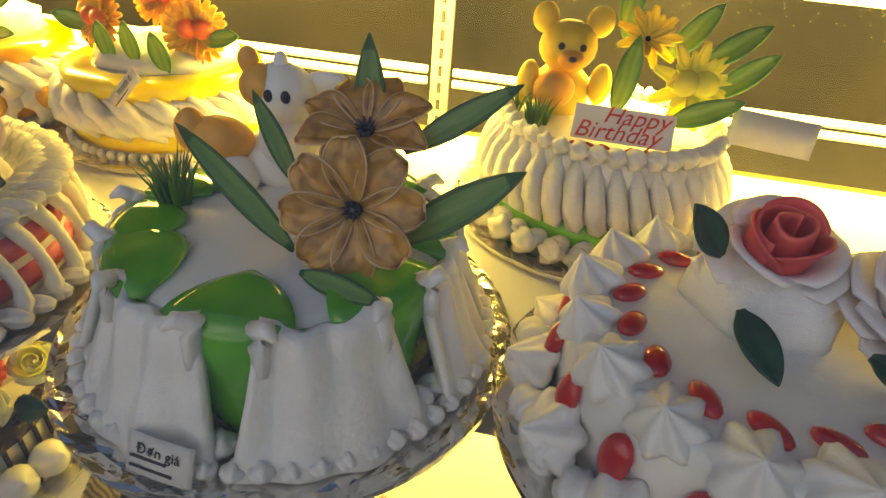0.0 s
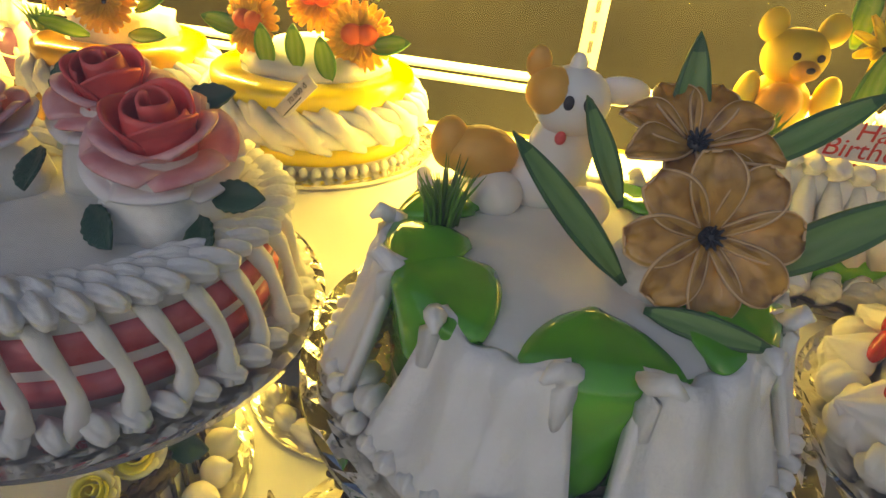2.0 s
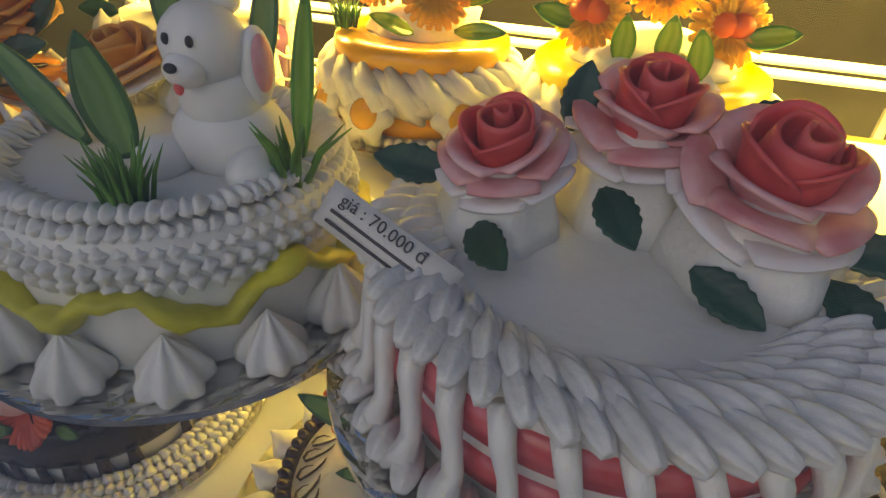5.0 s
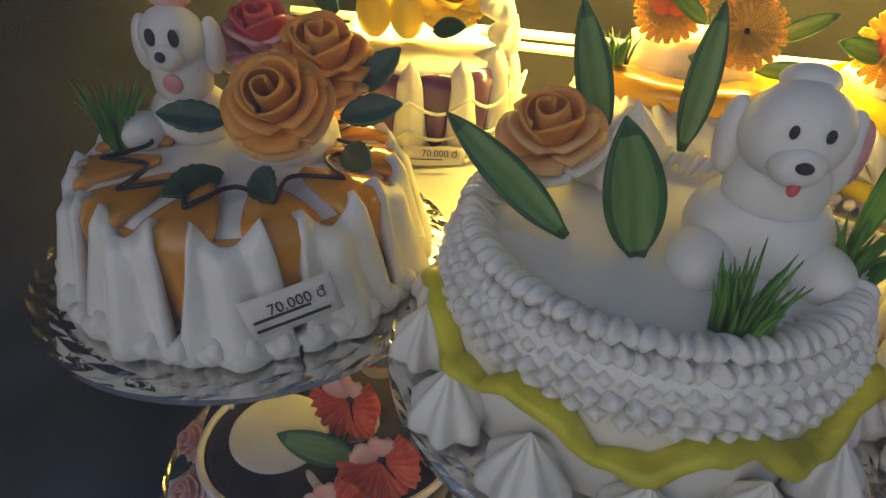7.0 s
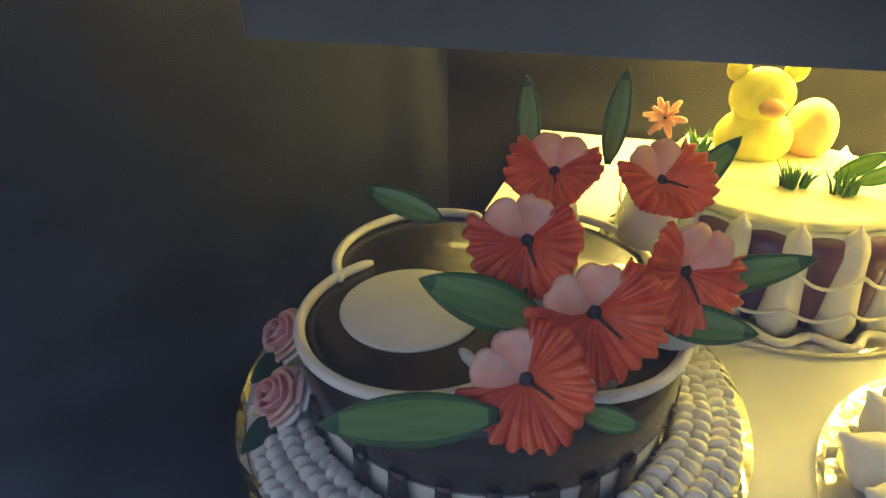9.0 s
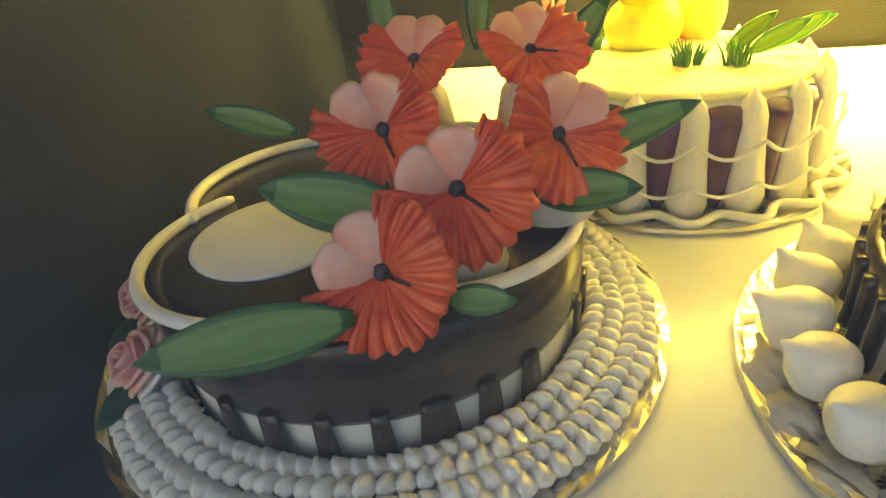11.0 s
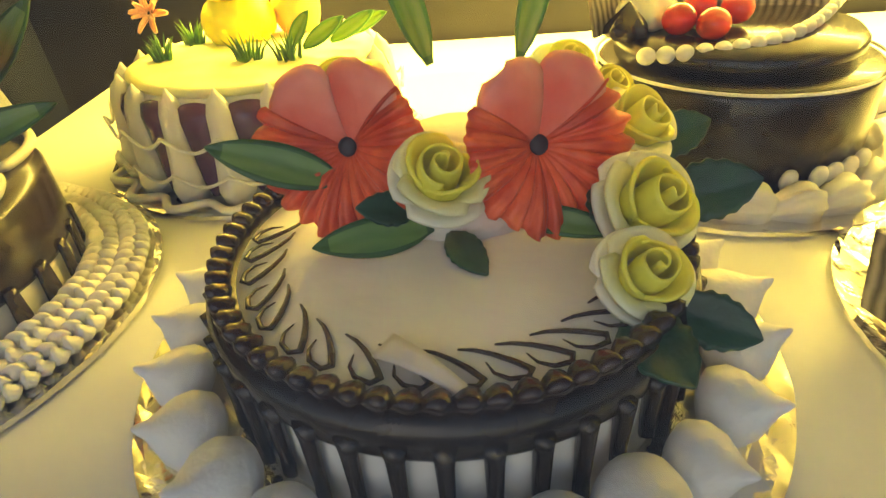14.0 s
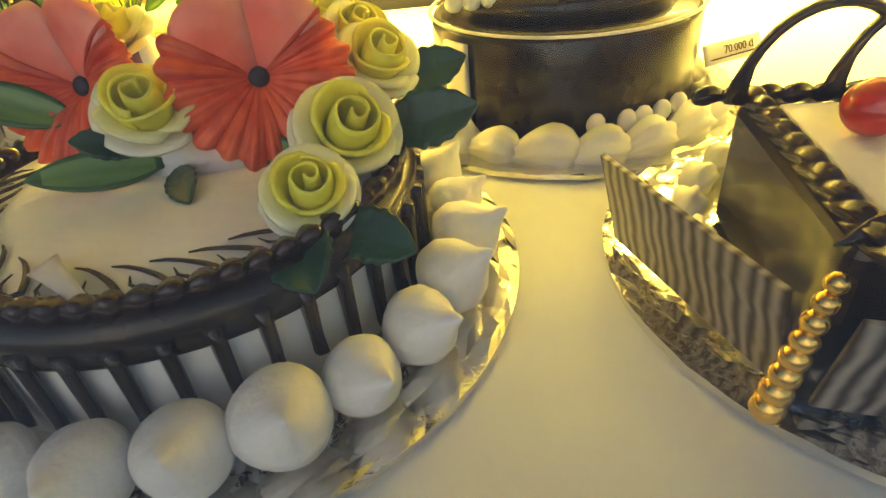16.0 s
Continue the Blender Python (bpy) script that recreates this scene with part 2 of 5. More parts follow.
def box(name, x0, x1, y0, y1, z0, z1, m, bevel=0.0):
    bm = bmesh.new()
    bmesh.ops.create_cube(bm, size=1, matrix=Matrix.LocRotScale(((x0 + x1) / 2, (y0 + y1) / 2, (z0 + z1) / 2), None, (x1 - x0, y1 - y0, z1 - z0)))
    if bevel:
        bmesh.ops.bevel(bm, geom=bm.edges[:], offset=bevel, segments=2, affect="EDGES", profile=0.5)
    me = bpy.data.meshes.new(name)
    bm.to_mesh(me)
    bm.free()
    me.materials.append(m)
    return me


def ball(name, r, m, sx=1, sy=1, sz=1, seg=20):
    bm = bmesh.new()
    bmesh.ops.create_uvsphere(bm, u_segments=seg, v_segments=max(6, seg // 2), radius=r, matrix=Matrix.Diagonal((sx, sy, sz, 1)))
    me = bpy.data.meshes.new(name)
    bm.to_mesh(me)
    bm.free()
    me.materials.append(m)
    me.polygons.foreach_set("use_smooth", [True] * len(me.polygons))
    return me


def facing(loc, way, spin=0.0, size=1.0):
    """A pose whose z axis points along way."""
    q = Vector(way).normalized().to_track_quat("Z", "Y").to_matrix().to_4x4()
    return Matrix.Translation(loc) @ q @ Matrix.Rotation(radians(spin), 4, "Z") @ Matrix.Scale(size, 4)


def lerp(a, b, t):
    return a + (b - a) * t


def polar(r, deg, z):
    return Vector((r * math.cos(radians(deg)), r * math.sin(radians(deg)), z))


def text_mesh(name, body, size, m, slant=0.0):
    cu = bpy.data.curves.new(name, "FONT")
    cu.body, cu.size, cu.align_x, cu.align_y, cu.extrude, cu.shear, cu.resolution_u = body, size, "CENTER", "CENTER", 0.00015, slant, 3
    ob = bpy.data.objects.new(name, cu)
    scene.collection.objects.link(ob)
    bpy.context.view_layer.update()
    me = bpy.data.meshes.new_from_object(ob.evaluated_get(bpy.context.evaluated_depsgraph_get()))
    bpy.data.objects.remove(ob)
    me.materials.clear()
    me.materials.append(m)
    return me


# ---- cabinet ----


def front(x):
    """The line of the shelf's front edge."""
    return 0.246


def plank(name, xs, yf, yb, z0, z1, m, edge=None):
    v, f = [], []
    for x in xs:
        v += [(x, yf(x), z0), (x, yf(x), z1), (x, yb, z1), (x, yb, z0)]
    for i in range(len(xs) - 1):
        a, b = 4 * i, 4 * i + 4
        f += [(a + 1, b + 1, b + 2, a + 2), (b, a, a + 3, b + 3), (a, b, b + 1, a + 1), (a + 2, b + 2, b + 3, a + 3)]
    n = 4 * (len(xs) - 1)
    f += [(0, 1, 2, 3), (n + 3, n + 2, n + 1, n)]
    s = [0, 0, 1, 0] * (len(xs) - 1) + [0, 0]
    return mesh(name, v, f, [m, edge or m], s, False)


shelf_up = tagged(put("shelf_upper", plank("shelf_upper", (-0.765, 0.0, 0.85), front, 0.628, UP - 0.022, UP, SHELF, SHELFEDGE)), "upper white laminate shelf with a dark front edge", "shelf", kind="structure")
shelf_low = tagged(put("shelf_lower", plank("shelf_lower", (-0.755, 0.0, 0.85), lambda x: 0.118, 0.80, LOW - 0.03, LOW, SHELF, SHELFEDGE)), "lower white laminate shelf of the cake cabinet", "shelf", kind="structure")
tagged(put("trim", box("trim", -0.765, 0.85, 0.6281, 0.634, UP - 0.02, UP + 0.003, BRASS, 0.001)), "thin brass edging strip along the back of the shelf", "trim", kind="structure")
tagged(put("wall_back", box("wall_back", -1.1, 0.9, 0.81, 0.85, 0.5, 1.50, DARKWALL)), "dark back wall of the display cabinet", "wall", kind="structure")
tagged(put("wall_west", box("wall_west", -0.925, -0.885, 0.14, 0.81, 0.5, 1.50, SIDEWALL)), "dark side panel of the display cabinet", "wall", kind="structure")
# East wall and ceiling stay out of view; added so sky enters only from the front.
tagged(put("wall_east", box("wall_east", 0.85, 0.89, 0.02, 0.81, 0.5, 1.50, DARKWALL)), "unseen dark end panel closing the cabinet against the sky", "wall", kind="structure")
tagged(put("ceiling", box("ceiling", -1.1, 0.9, 0.30, 0.85, 1.42, 1.46, DARKWALL)), "unseen cabinet top panel that keeps sky light off the back", "ceiling", kind="structure")
# Never in view: added to stop light from below and bounce daylight up.
tagged(put("ground", box("ground", -60, 60, -60, 60, -0.05, 0.0, PAVE)), "unseen grey pavement sheet added to block and bounce light", "ground", kind="structure")
tagged(put("cabinet_base", box("cabinet_base", -1.1, 0.9, 0.14, 0.85, 0.0, 0.5, SIDEWALL, 0.004)), "dark base of the display cabinet", "cabinet", kind="structure")


def glass_line(x):
    return 0.098


gp = [(x, glass_line(x) + dy, z) for x in (-1.4, 0.85) for dy in (0, 0.002) for z in (0.55, 1.46)]
glass = put("window_1", mesh("window_1", gp, [(0, 4, 5, 1), (2, 3, 7, 6), (0, 1, 3, 2), (4, 6, 7, 5), (1, 5, 7, 3), (0, 2, 6, 4)], GLASS, None, False))
tagged(glass, "clear front glass pane of the cake cabinet", "window", kind="structure")
glass.visible_shadow = False

post = thing("cabinet_post", (-0.872, 0.140, 0.55), "dull grey metal corner post of the cabinet", "post")
put("profile", box("profile", -0.009, 0.009, -0.006, 0.006, 0, 0.9, STEEL, 0.0015), post)
put("gasket", box("gasket", -0.013, -0.0095, -0.005, 0.005, 0, 0.9, SIDEWALL, 0.001), post)

for px in (-0.038, 0.75):
    up = thing("shelf_upright", (px, 0.690, UP - 0.4), "slotted steel shelf upright against the back", "upright", group="shelf uprights")
    put("channel", box("channel", -0.011, 0.011, -0.004, 0.004, 0, 0.66, STEEL, 0.001), up)
    slot = box("slot", -0.0022, 0.0022, -0.0012, 0.0005, -0.006, 0.006, INK)
    for i in range(32):
        put("slot", slot, up, pose(0, -0.0042, 0.03 + i * 0.02))
for z in (1.190, 1.203):
    for x0, x1 in ((-0.900, -0.052), (-0.022, 0.74)):
        bar = put("rail_bar", tube("rail_bar", [(x0, 0.682, z), (x0 + 0.003, 0.682, z), (x1 - 0.003, 0.682, z), (x1, 0.682, z)], [0.004, 0.0048, 0.0048, 0.004], WHITEBAR, 12))
        tagged(bar, "white enamelled bar along the cabinet back", "rail", "back bars")

for nm, y, z in (("lamp_tube", 0.60, 1.338), ("lamp_tube", 0.615, 1.1245)):
    lamp = thing(nm, (0, y, z), "bright warm fluorescent tube fixed under the panel above", "lamp", group="lamp tubes")
    rr = 0.010 if z > 1.2 else 0.0045
    put("tube", tube("tube", [(-0.82, 0, 0), (-0.815, 0, 0), (0.775, 0, 0), (0.78, 0, 0)], [rr * 0.8, rr, rr, rr * 0.8], TUBE, 14), lamp)
    for x in (-0.83, 0.79):
        put("end_cap", tube("end_cap", [(x - 0.01, 0, 0), (x + 0.01, 0, 0)], [rr, rr], WHITEBAR, 12), lamp)

# ---- pieces of cakes ----


def board(x, y, z, r):
    v = []
    prof = [(0.0, 0), (0.86, 0), (0.965, 0.0005), (1.0, 0.002), (0.998, 0.0050), (0.97, 0.0046), (0.935, 0.0040), (0.90, 0.0036), (0.86, 0.0034), (0.80, 0.003), (0.5, 0.003), (0.01, 0.003)]
    n = 96
    rnd = random.Random(int(x * 1000))
    f = []
    for j, (q, h) in enumerate(prof):
        for i in range(n):
            a = 2 * math.pi * (i + (0.5 * (j % 2) if 3 < j < 9 else 0)) / n
            k = rnd.uniform(-0.0007, 0.0008) if 3 < j < 9 else 0
            v.append((r * q * math.cos(a), r * q * math.sin(a), h + k))
    for j in range(len(prof) - 1):
        for i in range(n):
            i2 = (i + 1) % n
            f.append((j * n + i, j * n + i2, (j + 1) * n + i2, (j + 1) * n + i))
    ob = put("cake_board", mesh("cake_board", v, f, FOIL, None, False), None, ROW @ pose(x, y, z))
    return tagged(ob, "round silver foil cake board with a crinkled rim", "cake board", "cake boards")


def body(cake, r, h, m, top=None, flare=0.0, label=""):
    prof = [(r * 0.98 + flare, 0), (r + flare, 0.002), (r + flare * 0.4, h * 0.5), (r, h - 0.006), (r - 0.002, h - 0.002), (r - 0.006, h), (r * 0.5, h + 0.0006), (0.002, h + 0.001)]
    return put("body", lathe("body", prof, m), cake, None, label)


SHELL = {}


def shell_mesh(length, w, hgt, m, lobes=7, curl=0.0):
    key = (length, w, hgt, m.name, lobes, curl)
    if key not in SHELL:
        n = 10
        pts, rad = [], []
        for i in range(n + 1):
            t = i / n
            pts.append((t * length - length * 0.35, curl * t * t * length, hgt * (0.40 + 0.30 * math.sin(math.pi * min(1, t * 1.3)) - 0.30 * t)))
            rad.append(w * 0.55 * max(0.05, math.sqrt(max(0.0, 1 - (1 - min(1, (t + 0.04) / 0.32)) ** 2)) if t < 0.3 else 1 - ((t - 0.3) / 0.7) ** 1.15))
        SHELL[key] = tube("shell", pts, rad, m, 21 if lobes > 5 else 3 * lobes + 3, lobes, 0.20)
    return SHELL[key]


def shells(cake, n, r, z, length, w, hgt, m=None, out=0.0, tilt=0.0, start=0.0, lobes=7, curl=0.0, name="shell", arc=360, jig=6):
    """A piped border: n shells round a circle, turned out from the tangent by out degrees."""
    me = shell_mesh(length, w, hgt, m or CREAM, lobes, curl)
    rnd = random.Random(n * 31 + int(r * 5000))
    for i in range(n):
        a = start + arc * i / n + rnd.uniform(-0.1, 0.1) * 360 / n * 0.4
        s = rnd.uniform(0.9, 1.1)
        put(name, me, cake, Matrix.Translation(polar(r, a, z)) @ Matrix.Rotation(radians(a - 90 + out + rnd.uniform(-jig, jig)), 4, "Z") @ Matrix.Rotation(radians(tilt + rnd.uniform(-4, 4)), 4, "Y") @ Matrix.Scale(s, 4))


def dollop(r, h, m, lobes=7, twist=3.0, wave=0.14):
    prof = [(r * 0.8, 0), (r, h * 0.12), (r * 0.97, h * 0.3), (r * 0.74, h * 0.5), (r * 0.42, h * 0.72), (r * 0.16, h * 0.9), (r * 0.03, h)]
    return lathe("dollop", prof, m, 42, wave, lobes, twist)


def ring_of(cake, name, me, n, r, z, start=0.0, tilt=0.0, scale=(0.92, 1.08)):
    rnd = random.Random(n * 7 + int(r * 3000))
    for i in range(n):
        a = start + 360 * i / n
        put(name, me, cake, Matrix.Translation(polar(r, a, z)) @ Matrix.Rotation(radians(a + 90), 4, "Z") @ Matrix.Rotation(radians(tilt), 4, "X") @ Matrix.Rotation(rnd.uniform(0, 6), 4, "Z") @ Matrix.Scale(rnd.uniform(*scale), 4))


def drape(r, h, width, m, ridges=5, flare=0.016, ears=0.004):
    """A hanging fluted fold of cream on the side, centred on the x axis."""
    def fn(u, v):
        a = radians((u - 0.5) * width * lerp(0.86, 1.2, (1 - v) ** 0.8))
        q = r + 0.003 + flare * (1 - v) ** 1.5 + 0.0016 * math.cos(ridges * 2 * math.pi * u) + 0.0012 * math.sin(13 * u + 4 * v) + 0.004 * math.sin(math.pi * u)
        z = 0.002 + (h + ears * (0.4 - math.sin(math.pi * u))) * v
        if v > 0.93:
            q -= 0.004
        return q * math.cos(a), q * math.sin(a), z
    return sheet("drape", fn, 26, 8, 0.006, m)


def tongue(r, h, width, drop, m, tip=0.55):
    """A run of jelly over the edge of the top and down the side."""
    def fn(u, v):
        a0 = (u - 0.5) * 2
        if v < 0.45:
            t = v / 0.45
            w = width * math.sqrt(max(0.03, 1 - (1 - t) ** 2.2)) * 1.30
            q = lerp(r - 0.034, r, t)
            return q * math.cos(radians(a0 * w)), q * math.sin(radians(a0 * w)), h + 0.0035 - 0.002 * a0 * a0 - 0.002 * t * t
        t = (v - 0.45) / 0.55
        w = lerp(width * 1.30, width * tip, min(1, t * 1.6) ** 0.6) * math.sqrt(max(0.02, 1 - t ** 6))
        q = r + 0.0035 - 0.002 * a0 * a0
        return q * math.cos(radians(a0 * w)), q * math.sin(radians(a0 * w)), h - drop * t - 0.001
    return sheet("jelly", fn, 10, 18, 0.004, m)


def band(r, z0, z1, m, bulge=0.002):
    return lathe("band", [(r - 0.004, z0), (r + bulge * 0.6, z0), (r + bulge, (z0 + z1) / 2), (r + bulge * 0.6, z1), (r - 0.004, z1)], m, 72)


def leaf_mesh(length, w, m, curl=0.35, fold=0.25, wavy=0.0, tip=1.0, thick=0.0012):
    def fn(u, v):
        x = u * length
        half = w * 0.45 * max(0.03, u) ** 0.72 * max(0.004, 1 - u) ** 0.85 / 0.35
        if wavy:
            half *= 1 + wavy * math.sin(u * 40)
        s = (v - 0.5) * 2
        return x, s * half, abs(s) * half * fold + curl * length * u * u * 0.5
    nu, nv = 16 if not wavy else 40, 8
    me = sheet("leaf", fn, nu, nv, thick, m)
    edge = {"green sugar leaf": LEAFEDGE, "light green leaf": PODEDGE}.get(m.name)
    if edge:
        me.materials.append(edge)
        inner = [1 if j in (0, nv - 1) or i < 1 or i > nu - 3 else 0 for i in range(nu) for j in range(nv) for _ in (0, 1)]
        me.polygons.foreach_set("material_index", inner + [1] * (len(me.polygons) - len(inner)))
    return me


LEAVES = {}


def leaf(cake, loc, way, length=0.05, w=0.018, m=None, curl=0.25, fold=0.3, wavy=0.0, roll=0.0, label="", name="leaf"):
    """A leaf from its base at loc growing along way."""
    m = m or LEAF
    key = (round(length, 3), round(w, 3), m.name, curl, fold, wavy)
    if key not in LEAVES:
        LEAVES[key] = leaf_mesh(length * 1.1, w, m, curl, fold, wavy)
    d = Vector(way).normalized()
    nrm = Vector((0.0, -1.0, 0.7))
    nrm = (nrm - d * nrm.dot(d)).normalized()
    side = nrm.cross(d)
    q = Matrix(((d.x, side.x, nrm.x), (d.y, side.y, nrm.y), (d.z, side.z, nrm.z))).to_4x4()
    return put(name, LEAVES[key], cake, Matrix.Translation(loc) @ q @ Matrix.Rotation(radians(roll), 4, "X"), label)


def cup_petal(r0, r1, hgt, span, m, lean=0.3, th=0.0011, lip=0.0):
    def fn(u, v):
        s = (u - 0.5) * 2
        a = radians(s * span * (0.55 + 0.45 * math.sin(math.pi * min(1, v * 0.8 + 0.15))))
        top = 1 - 0.22 * s * s
        q = lerp(r0, r1, v ** 1.3) + lip * v ** 6
        return q * math.sin(a), -q * math.cos(a), hgt * v * top - lip * 0.5 * v ** 8
    return sheet("petal", fn, 10, 8, th, m)


def rose(cake, loc, size, way=(0, -0.15, 1), inner=None, outer=None, rim=None, label="", spin=0.0, big=False):
    """A piped rose: a spiral bud wrapped in soft petals over a spreading skirt."""
    inner, outer, rim = inner or ROSERED, outer or ROSEPINK, rim or ROSEWHITE
    def spiral(u, v):
        a = 2 * math.pi * 1.7 * u
        q = size * (0.07 + 0.52 * u ** 0.8) * (0.74 + 0.36 * math.sin(math.pi * (0.14 + 0.66 * v)))
        return q * math.cos(a), q * math.sin(a), size * lerp(-0.30, 1.02 - 0.20 * u + 0.04 * math.sin(2.3 * a), v)
    ob = put("rose", sheet("rose", spiral, 46, 9, 0.055 * size, inner), cake, facing(loc, way, spin), label)
    loose = ((2, 0.54, 0.74, 0.96, 96, inner, -0.10, 0.06), (3, 0.52, 0.98, 0.70, 76, outer, -0.22, 0.15), (3, 0.48, 1.10, 0.46, 78, rim, -0.36, 0.14))
    full = ((3, 0.54, 0.70, 0.98, 80, inner, -0.10, 0.04), (3, 0.54, 0.92, 0.74, 72, outer, -0.16, 0.14), (5, 0.50, 1.16, 0.44, 50, outer, -0.26, 0.16), (6, 0.46, 1.32, 0.14, 44, rim, -0.34, 0.10))
    for k, (n, r0, r1, h, sp, m, z, lean) in enumerate(loose if big else full):
        me = cup_petal(r0 * size, r1 * size, h * size, sp, m, lip=lean * size, th=0.0016)
        for i in range(n):
            put("petal", me, ob, pose(0, 0, z * size, 5 * math.sin(i * 2.1 + k), 4 * math.cos(i * 3.3), i * 360 / n + n * 17 + k * 31))
    return ob


def hibiscus(cake, loc, size, way, spin=0.0, label=""):
    """A fluted sugar hibiscus with two smooth lighter petals and a dark throat."""
    def fn(u, v):
        a = radians(145 + 250 * v)
        ruff = 0.060 * math.sin(v * 2 * math.pi * 15) * u + 0.030 * math.sin(v * 2 * math.pi * 34 + 1) * u * u + 0.05 * math.sin(v * 2 * math.pi * 3) * u * u
        q = size * (0.05 + u * (0.97 + 0.035 * math.sin(v * 2 * math.pi * 15) + 0.03 * math.sin(v * 2 * math.pi * 5)))
        z = size * (0.62 * u ** 0.7 - 0.26 * u ** 3 + ruff)
        return q * math.cos(a), q * math.sin(a), z
    ob = put("hibiscus", sheet("hibiscus", fn, 10, 210, 0.0012, CORAL), cake, facing(loc, way, spin), label)
    lobe = 0.74 if size < 0.033 else 0.96
    def pf(u, v):
        s = (v - 0.5) * 2
        w = 0.60 * size * math.sqrt(max(0.0, math.sin(math.pi * (0.03 + 0.94 * u ** 1.3)))) * (0.35 + 0.65 * u)
        return (0.04 + u * 1.02 * lobe) * size, s * w * lobe, size * (0.52 * u ** 0.7 - 0.20 * u ** 3) + 0.12 * size * (1 - s * s) * u
    pet = sheet("petal", pf, 14, 10, 0.0012, PALEPINK if size < 0.033 else CORALPINK)
    for a, z in ((58, 0.0), (121, 0.02)):
        put("petal", pet, ob, pose(0, 0, z * size, 0, 0, a))
    put("throat", ball("throat", 0.13 * size, INK, 1, 1, 0.6, 12), ob, pose(0, 0, 0.10 * size))
    if size < 0.035:
        put("pistil", tube("pistil", [(0, 0, 0.08 * size), (0.06 * size, -0.16 * size, 0.24 * size), (0.20 * size, -0.46 * size, 0.42 * size)], [0.045 * size, 0.03 * size, 0.018 * size], CHOCLINE, 7), ob)
    return ob


def gerbera(cake, loc, size, way, m=None, heart=None, n=22, label="", spin=0.0):
    m = m or GERB
    def fn(u, v):
        s = (v - 0.5) * 2
        w = 0.15 * size * math.sin(math.pi * min(1, 0.18 + u * 0.72)) ** 0.7
        return 0.12 * size + u * 0.88 * size, s * w, size * (0.30 * u - 0.12 * u * u) + abs(s) * w * 0.7
    pet = sheet("petal", fn, 8, 4, 0.0009, m)
    ob = put("gerbera", ball("gerbera", 0.20 * size, CHOCLINE if not heart else heart, 1, 1, 0.6, 14), cake, facing(loc, way, spin), label)
    for k in range(2):
        for i in range(n):
            put("petal", pet, ob, pose(0, 0, 0.05 * size * k, 0, -16 * k + random.uniform(-6, 6), (i + 0.5 * k) * 360 / n) @ Matrix.Scale(1 - 0.22 * k, 4))
    if heart:
        for dx in (-0.22, 0.22):
            put("heart", ball("heart", 0.34 * size, heart, 1, 0.9, 0.8, 16), ob, pose(dx * size, 0.05 * size, 0.30 * size))
    return ob


def lily(cake, loc, size, way, n=8, spin=0.0, label="", sharp=0.0):
    """A spoon-petalled sugar flower in caramel brown with a dark eye."""
    def fn(u, v):
        s = (v - 0.5) * 2
        w = 0.41 * size * (math.sin(math.pi * min(1, 0.12 + u * (0.80 - sharp * -0.12))) ** (0.7 + sharp)) * (0.45 + 0.55 * u)
        return 0.08 * size + u * 0.95 * size, s * w, size * (0.38 * u - 0.05 * u * u - 0.16 * u ** 4) + s * s * w * 0.40 + 0.035 * size * u * math.sin(7 * s + 5 * u)
    pet = sheet("petal", fn, 12, 8, 0.0014, CARAMEL)
    def rimfn(k):
        return [Vector(fn(u, k)) for u in np.linspace(0.05, 1, 12)]
    pts = rimfn(0.0) + rimfn(1.0)[::-1]
    rim = tube("rim", pts, [0.0007] * len(pts), CARAMELRIM, 5)
    ob = put("flower", ball("flower", 0.14 * size, NAVY, 1, 1, 0.8, 14), cake, facing(loc, way, spin) , label)
    for i in range(n):
        p = put("petal", pet, ob, pose(0, 0, -0.03 * size * (i % 2) - 0.02 * size, 0, random.uniform(-6, 6), i * 360 / n))
        put("petal", rim, ob, p.matrix_basis.copy())
    for i in range(9):
        put("stamen", tube("stamen", [(0, 0, 0.05 * size), (0.09 * size, 0, 0.12 * size), (0.15 * size, 0, 0.17 * size)], [0.03 * size, 0.025 * size, 0.015 * size], NAVY, 5), ob, pose(0, 0, 0, 0, 0, i * 40))
    return ob


def grass(cake, loc, h=0.03, n=36, spread=0.9, m=None, w=0.0011, label=""):
    rnd = random.Random(int(loc[0] * 9999) + n)
    vs = []
    for i in range(n):
        a, l = rnd.uniform(0, 6.28), h * rnd.uniform(0.55, 1.0)
        d = Vector((math.cos(a), math.sin(a), 0)) * spread * rnd.uniform(0.1, 0.6)
        b = Vector((math.cos(a), math.sin(a), 0)) * rnd.uniform(0, 0.008)
        pts = [b, b + d * l * 0.35 + Vector((0, 0, l * 0.5)), b + d * l + Vector((0, 0, l * 0.95))]
        vs.append((tube("b", pts, [w, w * 0.8, w * 0.12], m or GRASS, 5), Matrix.Identity(4), 0))
    return put("grass_tuft", join("grass_tuft", vs, [m or GRASS]), cake, pose(*loc), label)


def ribbon(name, pts, r, m, cake, n=7):
    return put(name, tube(name, pts, [r * 0.5] + [r] * (len(pts) - 2) + [r * 0.5], m, n), cake)


def sag(a, b, drop, k=9):
    a, b = Vector(a), Vector(b)
    return [a.lerp(b, i / k) + Vector((0, 0, -drop * math.sin(math.pi * i / k))) for i in range(k + 1)]


